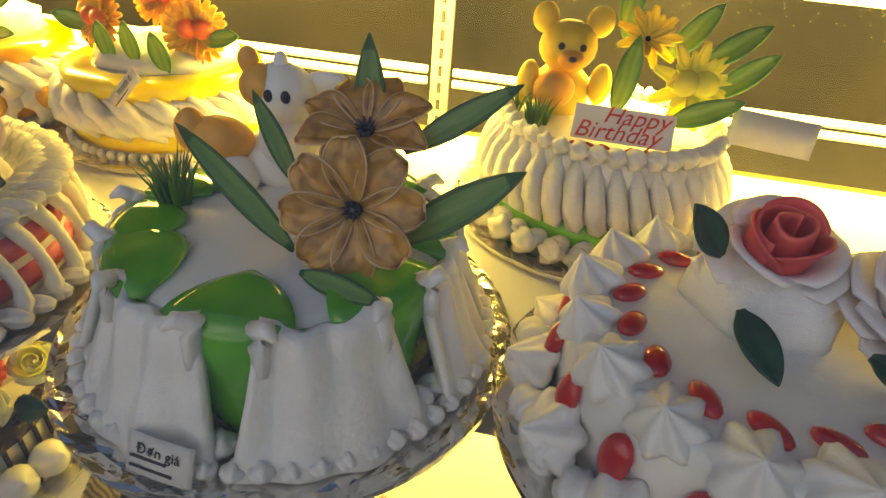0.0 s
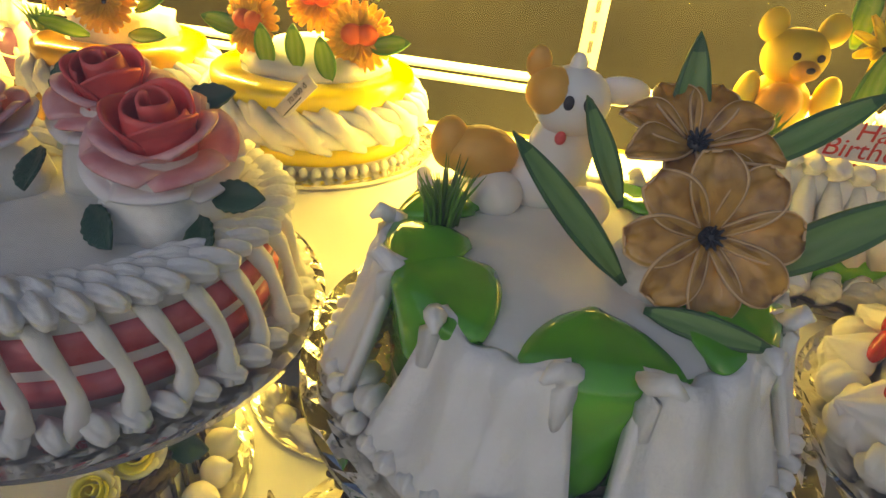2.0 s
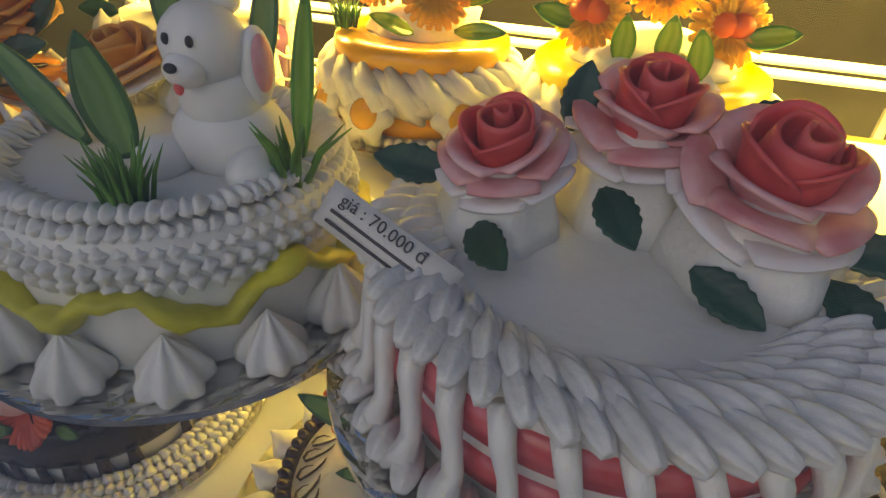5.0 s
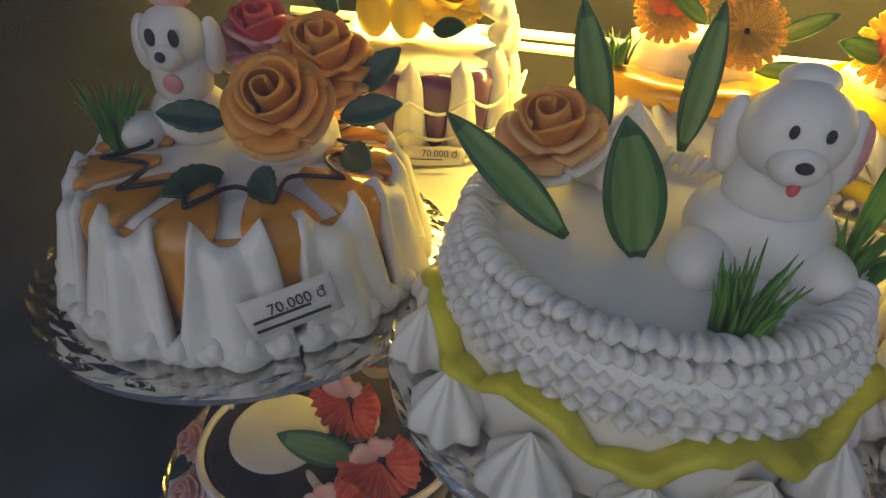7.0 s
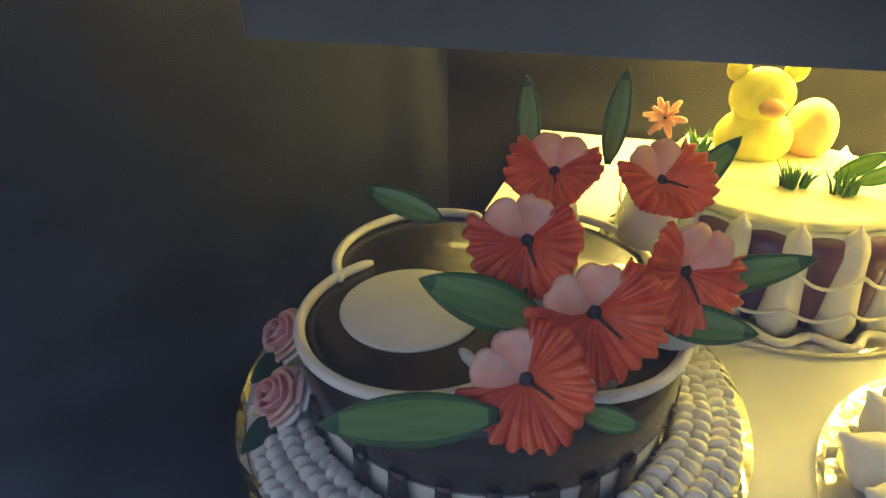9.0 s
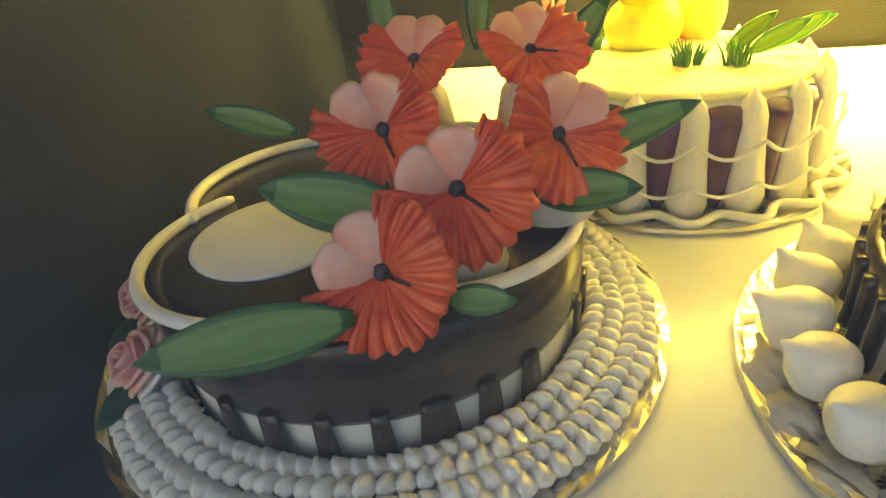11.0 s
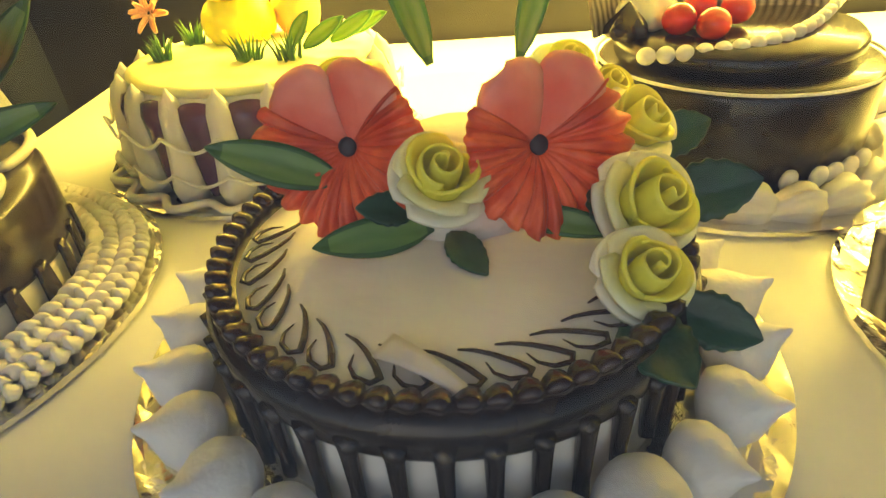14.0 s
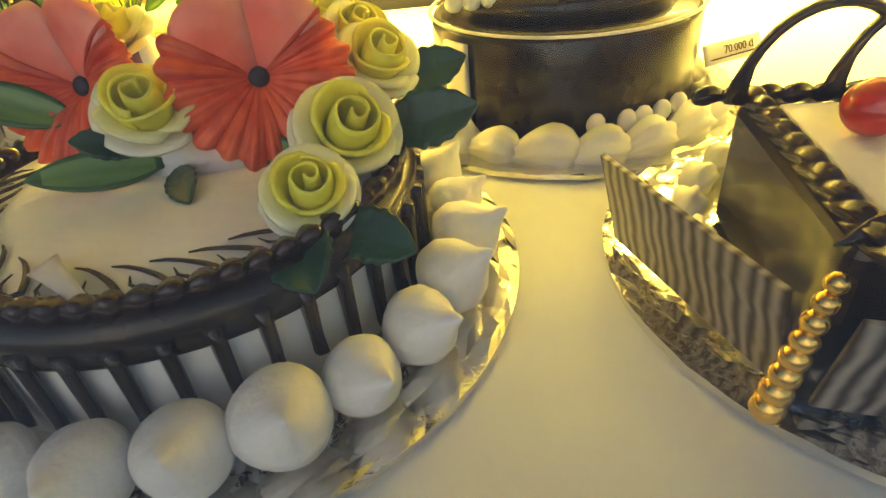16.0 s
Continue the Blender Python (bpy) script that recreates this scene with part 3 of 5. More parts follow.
def price_tag(loc, rx, ry, rz, w, h, lines, label, bars=3, body_text=None):
    tag = thing("price_tag", loc, label, "tag", group="price tags")
    tag.matrix_basis = ROW @ pose(*loc, rx, ry, rz)
    def fn(u, v):
        return (u - 0.5) * w, (v - 0.5) * h, 0.0012 * math.sin(u * 3)
    put("card", sheet("card", fn, 10, 2, 0.0005, PAPER), tag)
    for s, x, y, size in lines:
        put("lettering", text_mesh("lettering", s, size, INK), tag, pose(x, y, 0.0019))
    rnd = random.Random(int(w * 1e4))
    for i in range(bars):
        y = -h * 0.5 + h * (i + 0.8) / (bars + 2.2)
        put("print_bar", box("print_bar", -w * 0.42, w * rnd.uniform(0.1, 0.4), y - h * 0.035, y + h * 0.035, 0.0014, 0.0017, INK), tag)
    return tag


def figure(cake, name, parts, mats, m, label):
    """A sugar figure as one plain mesh: balls of (x, y, z, rx, ry, rz, slot)."""
    ps = []
    for x, y, z, a, b, c, s in parts:
        ps.append((ball("p", 1.0, mats[0], a, b, c, 20), Matrix.Translation((x, y, z)), s))
    return put(name, join(name, ps, mats), cake, m, label)


def cake_at(x, y, z, label, turn=0):
    return thing("cake", (x, y, z + 0.0036), label, "cake", turn, "cakes")



# ---- upper shelf, front row ----


def cake_rose():
    x, y = -0.312, 0.269
    board(x, y, UP, 0.128)
    c = cake_at(x, y, UP, "white cream cake with red bands, ribs and pink roses")
    R, H = 0.097, 0.062
    body(c, R, H, CREAM2)
    put("jelly_band", band(R + 0.001, 0.012, 0.026, PINKBAND), c, None, "dark pink jelly band")
    put("jelly_band", band(R + 0.001, 0.034, 0.050, PINKBAND), c, None, "dark pink jelly band")
    n = 31
    rib = tube("rib", [(R + 0.003, -0.006, 0.060), (R + 0.0085, -0.002, 0.048), (R + 0.0105, 0.002, 0.036), (R + 0.0115, 0.004, 0.024), (R + 0.013, 0.003, 0.013), (R + 0.020, -0.003, 0.004)], [0.0050, 0.0046, 0.0036, 0.0038, 0.0060, 0.0020], CREAM, 12, 4, 0.08)
    for i in range(n):
        put("rib", rib, c, pose(0, 0, 0, 0, 0, i * 360 / n))
    shells(c, 54, R + 0.000, H - 0.001, 0.046, 0.0095, 0.009, out=-56, tilt=6, lobes=5)
    shells(c, 50, R - 0.010, H + 0.001, 0.034, 0.0085, 0.008, out=-50, tilt=3, start=4, lobes=5)
    shells(c, 46, R - 0.020, H - 0.001, 0.024, 0.0070, 0.006, out=-44, start=2, lobes=5)
    shells(c, 46, R + 0.013, 0.002, 0.034, 0.0105, 0.011, out=-58, lobes=5)
    for (dx, dy, dz), s, w in (((-0.055, 0.004, 0.034), 0.0215, (-0.15, -0.3, 1)), ((0.002, 0.038, 0.045), 0.0255, (0, -0.25, 1)), ((0.051, 0.006, 0.038), 0.0275, (0.15, -0.35, 1))):
        put("mound", lathe("mound", [(s * 1.30, -dz - 0.001), (s * 1.22, -dz * 0.7), (s * 1.05, -dz * 0.35), (s * 0.85, -0.004), (s * 0.4, 0.002)], CREAM, 36, 0.07, 6, 1.0), c, pose(dx, dy, H + dz))
        rose(c, (dx, dy, H + dz + 0.004), s, w, label="piped rose, red heart fading to white petals", spin=dx * 2000)
    for p, w, rl in (((-0.076, -0.004, 0.028), (-1, -0.2, 0.15), 0), ((-0.062, -0.018, 0.012), (0.75, -0.9, -0.05), 0), ((-0.012, -0.004, 0.032), (0.55, -1, -0.35), 0), ((0.026, -0.022, 0.014), (0.95, -0.7, -0.30), 0), ((0.078, 0.000, 0.020), (1, -0.1, 0.15), 0), ((0.036, 0.046, 0.046), (1, 0.3, 0.3), 0), ((-0.030, 0.032, 0.040), (0.1, 0.6, 0.8), 0), ((0.076, -0.010, 0.012), (0.6, -0.8, -0.3), 0)):
        leaf(c, (p[0], p[1], H + p[2]), w, 0.030, 0.019, DARKLEAF, 0.1, 0.25, 0.06, rl, "dark green serrated leaf")
    price_tag((x - 0.088, y - 0.048, UP + H + 0.018), 62, 22, -12, 0.062, 0.019, (("giá : 70.000 đ", -0.004, 0.005, 0.0075),), "white paper price label stuck in the cream", 2)


def cake_lily():
    x, y = -0.049, 0.281
    board(x, y, UP, 0.132)
    c = cake_at(x, y, UP, "white draped cake with green jelly and caramel flowers")
    R, H = 0.086, 0.068
    body(c, R, H, CREAM2)
    put("jelly_ring", band(R + 0.0005, 0.01, H - 0.004, GREEN), c, None, "green jelly side showing between the folds")
    for a, w, lab in ((251, 40, ""), (303, 40, ""), (350, 26, ""), (32, 36, ""), (84, 38, ""), (140, 38, ""), (196, 32, "")):
        dr = put("drape", drape(R, H, w, CREAM, 3, 0.024, 0.006), c, pose(0, 0, 0, 0, 0, a))
        for s in (-1, 1):
            e = polar(R + 0.004, s * w * 0.44, H + 0.001)
            e2 = polar(R + 0.010, s * w * 0.36, H + 0.006)
            put("curl", tube("curl", [polar(R + 0.010, s * w * 0.42, H - 0.02), e + Vector((0.003, 0, -0.006)), e, e2, polar(R + 0.014, s * w * 0.30, H + 0.003)], [0.003, 0.005, 0.0052, 0.004, 0.0012], CREAM, 9), dr)
    for a, w, d in ((225, 17, 0.030), (276, 15, 0.060), (326, 16, 0.055), (200, 14, 0.03), (12, 14, 0.04), (60, 14, 0.04), (112, 14, 0.04), (165, 12, 0.03)):
        put("jelly", tongue(R + 0.002, H, w, d, GREEN), c, pose(0, 0, 0, 0, 0, a), "glossy green jelly run")
    shells(c, 58, R + 0.028, 0.001, 0.014, 0.009, 0.010, out=-70, lobes=5)
    shells(c, 40, R + 0.016, 0.002, 0.02, 0.014, 0.012, out=-60, lobes=5, start=4)
    put("mound", lathe("mound", [(0.028, 0), (0.026, 0.008), (0.018, 0.016), (0.006, 0.019)], CREAM, 28), c, pose(0.040, -0.012, H))
    lily(c, (0.046, -0.026, H + 0.030), 0.033, (0.05, -1, 0.42), 8, 10, "caramel brown sugar flower with a dark eye")
    lily(c, (0.040, 0.012, H + 0.054), 0.034, (0.0, -0.5, 0.9), 8, 30, "caramel brown sugar flower with pointed petals", 0.4)
    for p, w, l, wd in (((0.018, -0.034, 0.006), (-0.75, 0.12, 0.72), 0.072, 0.015), ((0.064, -0.022, 0.012), (0.85, 0.15, 0.62), 0.068, 0.021), ((0.040, 0.022, 0.030), (-0.1, 0.3, 1), 0.062, 0.020), ((0.060, 0.014, 0.045), (0.85, 0.3, 0.55), 0.062, 0.016), ((0.026, -0.046, 0.003), (0.95, -0.3, 0.05), 0.044, 0.013), ((0.012, -0.012, 0.03), (-0.45, 0.2, 0.8), 0.045, 0.012)):
        leaf(c, (p[0], p[1], H + p[2]), w, l, wd, LEAF, 0.12, 0.35, label="green striped sugar leaf")
    figure(c, "cat_figure", [(0, 0.01, 0.016, 0.026, 0.022, 0.018, 0), (0.006, 0.0, 0.034, 0.017, 0.015, 0.022, 0), (0.006, -0.004, 0.062, 0.019, 0.016, 0.017, 0), (-0.004, -0.006, 0.066, 0.013, 0.013, 0.012, 1), (-0.012, -0.002, 0.078, 0.006, 0.004, 0.008, 1), (0.030, 0.0, 0.068, 0.014, 0.004, 0.007, 0), (0.006, -0.004, 0.079, 0.004, 0.004, 0.006, 0), (-0.034, 0.0, 0.030, 0.020, 0.014, 0.014, 1), (-0.050, 0.0, 0.034, 0.010, 0.009, 0.014, 1), (-0.024, -0.01, 0.012, 0.014, 0.012, 0.013, 0), (0.022, -0.012, 0.010, 0.013, 0.012, 0.011, 0), (0.002, -0.0185, 0.065, 0.0026, 0.002, 0.0036, 2), (0.011, -0.0185, 0.065, 0.0026, 0.002, 0.0036, 2), (0.002, -0.015, 0.047, 0.0028, 0.002, 0.0034, 3)], [FIGURE, FIGORANGE, INK, ROSERED], pose(-0.022, 0.040, H - 0.004, 0, 0, 10), "white and orange sugar cat figure")
    grass(c, (-0.066, -0.002, H), 0.034, 60, 0.8, label="tuft of green sugar grass")
    price_tag((x - 0.012, y - R - 0.032, UP + 0.016), 68, 0, -6, 0.034, 0.02, (("Đơn giá", 0, 0.003, 0.007),), "small paper price label at the foot of the cake", 2)


def cake_drops():
    x, y = 0.215, 0.262
    board(x, y, UP, 0.128)
    c = cake_at(x, y, UP, "white cream cake with red syrup drops and roses")
    R, H = 0.094, 0.062
    body(c, R, H, CREAM2)
    dm = dollop(0.016, 0.022, CREAM, 7, 2.5)
    ring_of(c, "dollop", dm, 16, R - 0.010, H - 0.006, 6, 30)
    ring_of(c, "dollop", dollop(0.019, 0.024, CREAM, 7, 2.5), 14, R + 0.006, 0.012, 0, 65)
    shells(c, 26, R + 0.014, 0.002, 0.034, 0.020, 0.016, out=-60, lobes=6)
    drop = ball("syrup_drop", 0.008, RED, 1.35, 0.8, 0.45, 14)
    for i in range(16):
        put("syrup_drop", drop, c, Matrix.Translation(polar(R - 0.028, i * 22.5 + 10, H + 0.0025)) @ Matrix.Rotation(radians(i * 22.5 + 60), 4, "Z"), "glossy red syrup drop")
        put("syrup_drop", drop, c, Matrix.Translation(polar(R + 0.004, i * 22.5, 0.034)) @ Matrix.Rotation(radians(i * 22.5), 4, "Z") @ pose(0, 0, 0, 0, 80, 0) @ Matrix.Scale(1.3, 4))
    put("mound", lathe("mound", [(0.040, -0.002), (0.038, 0.012), (0.030, 0.022), (0.016, 0.028), (0.002, 0.029)], CREAM, 36, 0.05, 6), c, pose(0.004, 0.028, H))
    rose(c, (0.002, 0.030, H + 0.030), 0.027, (-0.1, -0.35, 1), ROSERED, ROSEWHITE, ROSEWHITE, label="red piped rose with white outer petals")
    rose(c, (0.060, 0.010, H + 0.024), 0.025, (0.2, -0.35, 1), ROSERED, ROSEWHITE, ROSEWHITE, label="red piped rose with white outer petals")
    for p, w in (((-0.026, 0.02, 0.03), (-0.6, -0.2, 0.75)), ((-0.020, -0.010, 0.020), (0.3, -1, -0.3)), ((0.03, -0.028, 0.02), (0.7, -1, 0.1))):
        leaf(c, (p[0], p[1], H + p[2]), w, 0.036, 0.019, DARKLEAF, 0.1, 0.3, 0.0, label="dark green leaf")


def cake_dog():
    x, y = -0.572, 0.366
    board(x, y, UP, 0.098)
    c = cake_at(x, y, UP, "white frilled cake with yellow zigzag icing and dog")
    R, H = 0.074, 0.063
    body(c, R, H, CREAM2)
    n = 84
    pts = [polar(R + 0.0035, i * 360 / n, 0.033 + 0.007 * math.sin(i * 2 * math.pi / 10.5) + 0.002 * math.sin(i * 1.9)) for i in range(n)] + [polar(R + 0.0035, 0, 0.034)]
    put("zigzag", tube("zigzag", pts, [0.0062 + 0.0022 * math.sin(k * 1.3) * math.cos(k * 0.37) for k in range(len(pts))], LIMEY, 9, flat=0.6), c, None, "yellow-green zigzag icing band")
    ring_of(c, "dollop", dollop(0.014, 0.027, CREAM, 7, 1.0), 14, R + 0.008, 0.001, 8)
    for k in range(5):
        shells(c, 88 - 6 * k, R - 0.008 + 0.0032 * min(k, 3), H + 0.001 - 0.0066 * k, 0.016, 0.0056, 0.006, out=-90 + 8 * (k % 2), tilt=4 + 12 * k, lobes=4, start=k * 2.3, jig=24)
    figure(c, "dog_figure", [(0, 0, 0.020, 0.033, 0.028, 0.026, 0), (0, -0.004, 0.042, 0.022, 0.019, 0.024, 0), (-0.002, -0.008, 0.070, 0.022, 0.020, 0.021, 0), (-0.002, -0.024, 0.062, 0.011, 0.010, 0.009, 0), (0.021, 0.0, 0.060, 0.008, 0.010, 0.020, 0), (-0.023, 0.002, 0.062, 0.007, 0.009, 0.018, 0), (0, 0.004, 0.088, 0.012, 0.010, 0.007, 0), (-0.026, -0.024, 0.012, 0.014, 0.020, 0.013, 0), (0.026, -0.020, 0.012, 0.014, 0.018, 0.013, 0), (0.025, -0.002, 0.062, 0.005, 0.007, 0.015, 2), (-0.008, -0.0265, 0.076, 0.0018, 0.002, 0.0028, 1), (0.005, -0.0265, 0.076, 0.0018, 0.002, 0.0028, 1), (-0.002, -0.034, 0.065, 0.0034, 0.0024, 0.0024, 1), (-0.002, -0.031, 0.055, 0.0024, 0.002, 0.0036, 3)], [FIGURE, INK, ROSEPINK, ROSERED], pose(0.032, -0.008, H - 0.004, 0, 0, -10) @ Matrix.Scale(0.74, 4), "white sugar dog figure sitting on the cake")
    rose(c, (-0.038, 0.034, H + 0.022), 0.017, (-0.2, -0.4, 1), AMBER, PEACH, CREAM, "amber piped rose")
    put("dollop", dollop(0.016, 0.028, CREAM, 7, 3.5), c, pose(-0.010, 0.042, H))
    put("dollop", dollop(0.016, 0.030, CREAM, 7, 3.5), c, pose(0.0, 0.060, H))
    for p, w, l, wd in (((-0.032, -0.010, 0.001), (-0.80, 0.3, 0.62), 0.056, 0.016), ((-0.008, -0.018, 0.0), (-0.28, 0.15, 1), 0.046, 0.024), ((-0.014, 0.05, 0.012), (-0.3, 0.2, 1), 0.055, 0.018), ((0.020, 0.05, 0.012), (0.1, 0.3, 1), 0.055, 0.016)):
        leaf(c, (p[0], p[1], H + p[2]), w, l, wd, LEAF, 0.1, 0.35, label="green striped sugar leaf")
    grass(c, (0.014, -0.054, H + 0.002), 0.026, 60, 0.7, label="tuft of green sugar grass")
    grass(c, (0.060, -0.020, H), 0.036, 18, 1.3, None, 0.0016, "tuft of long sugar grass")
    leaf(c, (0.062, -0.014, H + 0.004), (0.1, 0.1, 1), 0.062, 0.010, PODLEAF, 0.1, 0.5, label="tall narrow green leaf")


def cake_orange():
    x, y = -0.766, 0.413
    board(x, y, UP, 0.107)
    c = cake_at(x, y, UP, "white fluted cake with orange jelly and orange roses")
    R, H = 0.071, 0.054
    body(c, R, H, CREAM2)
    put("jelly_ring", band(R + 0.0005, 0.006, H - 0.003, ORANGE), c, None, "orange jelly side")
    n = 11
    dm = drape(R, H, 25, CREAM, 2, 0.012, 0.010)
    tm = tongue(R + 0.001, H, 9.5, 0.045, ORANGE)
    for i in range(n):
        put("drape", dm, c, pose(0, 0, 0, 0, 0, i * 360 / n + 270 + 16))
        put("jelly", tm, c, pose(0, 0, 0, 0, 0, i * 360 / n + 270), "glossy orange jelly run")
    k = n * 8
    pts = []
    for i in range(k + 1):
        t = (i / 8) % 1
        pts.append(polar(R - 0.028 + 0.018 * abs(2 * t - 1) ** 2, i * 360 / k + 270, H + 0.0062))
    put("icing_line", tube("icing_line", pts, [0.0011] * len(pts), NAVY, 6), c, None, "thin dark zigzag icing line")
    shells(c, 40, R + 0.014, 0.001, 0.018, 0.014, 0.010, out=-70, lobes=5)
    figure(c, "dog_figure", [(0, 0, 0.018, 0.026, 0.024, 0.022, 0), (0, -0.004, 0.044, 0.018, 0.016, 0.022, 0), (0, -0.006, 0.068, 0.019, 0.017, 0.018, 0), (0, -0.020, 0.060, 0.010, 0.008, 0.008, 0), (-0.020, 0, 0.062, 0.007, 0.008, 0.017, 0), (0.020, 0, 0.062, 0.007, 0.008, 0.017, 0), (0, 0, 0.090, 0.013, 0.011, 0.008, 2), (-0.024, -0.02, 0.014, 0.013, 0.016, 0.012, 0), (-0.006, -0.022, 0.071, 0.003, 0.002, 0.005, 1), (0.007, -0.022, 0.071, 0.003, 0.002, 0.005, 1), (0, -0.028, 0.062, 0.003, 0.002, 0.003, 1), (0.0, -0.019, 0.044, 0.006, 0.003, 0.006, 2)], [FIGURE, INK, ROSEPINK], pose(-0.034, 0.022, H - 0.004, 0, 0, 5) @ Matrix.Scale(0.80, 4), "white sugar dog figure with a pink cap")
    rose(c, (0.018, 0.002, H + 0.028), 0.019, (0, -0.75, 0.8), AMBER, AMBER, PEACH, "orange piped rose")
    put("mound", lathe("mound", [(0.026, -0.004), (0.024, 0.012), (0.016, 0.022), (0.004, 0.026)], CREAM, 24), c, pose(0.018, 0.016, H))
    rose(c, (0.030, 0.038, H + 0.038), 0.021, (0.1, -0.4, 1), AMBER, AMBER, PEACH, "orange piped rose")
    rose(c, (-0.004, 0.050, H + 0.044), 0.018, (0, -0.3, 1), label="pink piped rose")
    for p, w in (((0.046, 0.010, 0.02), (1, 0.1, 0.25)), ((-0.004, -0.004, 0.02), (-1, -0.2, 0.1)), ((0.016, -0.026, 0.006), (0.7, -1, 0.0)), ((0.050, 0.03, 0.026), (0.8, 0.2, 0.8)), ((0.050, 0.0, 0.008), (0.6, -0.8, 0.1)), ((0.0, -0.026, 0.005), (-0.5, -1, 0.0))):
        leaf(c, (p[0], p[1], H + p[2]), w, 0.028, 0.017, DARKLEAF, 0.1, 0.3, 0.05, label="dark green serrated leaf")
    grass(c, (-0.064, 0.0, H), 0.036, 50, 1.0, label="tuft of green sugar grass")
    price_tag((x + 0.046, y - R - 0.008, UP + 0.034), 76, -16, 22, 0.038, 0.017, (("70.000 đ", 0.003, 0.002, 0.0066),), "paper price label leaning on the cake", 2)


# ---- upper shelf, back row ----


def ruffle(cake, r, z0, z1, n, m=None, swirl=22):
    """Slanting piped swags round the side."""
    me = tube("swag", [polar(r, -swirl * 0.5, z1), polar(r + 0.006, -swirl * 0.2, lerp(z1, z0, 0.3)), polar(r + 0.008, swirl * 0.2, lerp(z1, z0, 0.7)), polar(r + 0.005, swirl * 0.5, z0)], [0.003, 0.008, 0.009, 0.002], m or CREAM, 12, 6, 0.1)
    for i in range(n):
        put("swag", me, cake, pose(0, 0, 0, 0, 0, i * 360 / n))


def cake_gerbera(x, y, r, label, tops, glaze, low, turn, tag):
    board(x, y, UP, r)
    c = cake_at(x, y, UP, label, turn)
    R, H = r - 0.028, 0.070
    body(c, R, H, CREAM2)
    put("glaze", lathe("glaze", [(R + 0.001, H - 0.016), (R + 0.0035, H - 0.008), (R + 0.002, H - 0.001), (R - 0.004, H + 0.002), (R - 0.022, H + 0.0035), (R - 0.026, H - 0.001)], glaze, 72, caps=False), c, None, "glossy yellow glaze over the top edge")
    put("jelly_band", band(R + 0.002, 0.008, 0.024, low, 0.003), c, None, "yellow jelly band near the foot")
    ruffle(c, R + 0.003, 0.021, H - 0.010, 20)
    ruffle(c, R + 0.001, 0.026, H - 0.014, 20, None, 40)
    bead = ball("bead", 0.0042, CREAM, 1, 1, 1.1, 10)
    for i in range(58):
        put("bead", bead, c, Matrix.Translation(polar(R + 0.008, i * 360 / 58, 0.004)))
    put("mound", lathe("mound", [(R - 0.022, 0), (R - 0.027, 0.009), (0.044, 0.018), (0.02, 0.024), (0.002, 0.025)], CREAM, 40, 0.05, 9), c, pose(0, 0.008, H + 0.002))
    return c, R, H


def cake_c():
    x, y = -0.298, 0.545
    c, R, H = cake_gerbera(x, y, 0.120, "white and yellow cream cake with orange gerberas and green leaves", None, YELLOW, YELLOW, 0, None)
    for p, w, s in (((-0.052, -0.012, 0.034), (-0.3, -1, 0.35), 0.030), ((0.000, 0.016, 0.056), (0, -1, 0.45), 0.030), ((0.048, -0.012, 0.034), (0.3, -1, 0.35), 0.031)):
        gerbera(c, (p[0], p[1], H + p[2]), s, w, None, HEART, label="orange gerbera with coral hearts")
    for p, w in (((-0.024, -0.046, 0.006), (-0.05, -0.15, 1)), ((0.006, -0.052, 0.010), (0.0, -0.15, 1)), ((0.034, -0.048, 0.002), (-0.2, -0.1, 1)), ((0.060, -0.02, 0.028), (1, -0.1, 0.25)), ((-0.060, -0.02, 0.028), (-1, -0.1, 0.25)), ((-0.03, 0.03, 0.06), (-0.2, 0.2, 1)), ((0.05, 0.03, 0.06), (0.3, 0.2, 1)), ((0.02, 0.04, 0.06), (0.1, 0.2, 1))):
        leaf(c, (p[0], p[1], H + p[2]), w, 0.036, 0.021, PODLEAF, 0.05, 0.2, label="light green rounded leaf")
    price_tag((x + 0.024, y - R - 0.006, UP + H + 0.004), 70, -48, 8, 0.042, 0.013, (("70.000 đ", 0.004, 0.001, 0.0062),), "white price label stuck in the back cake", 1)


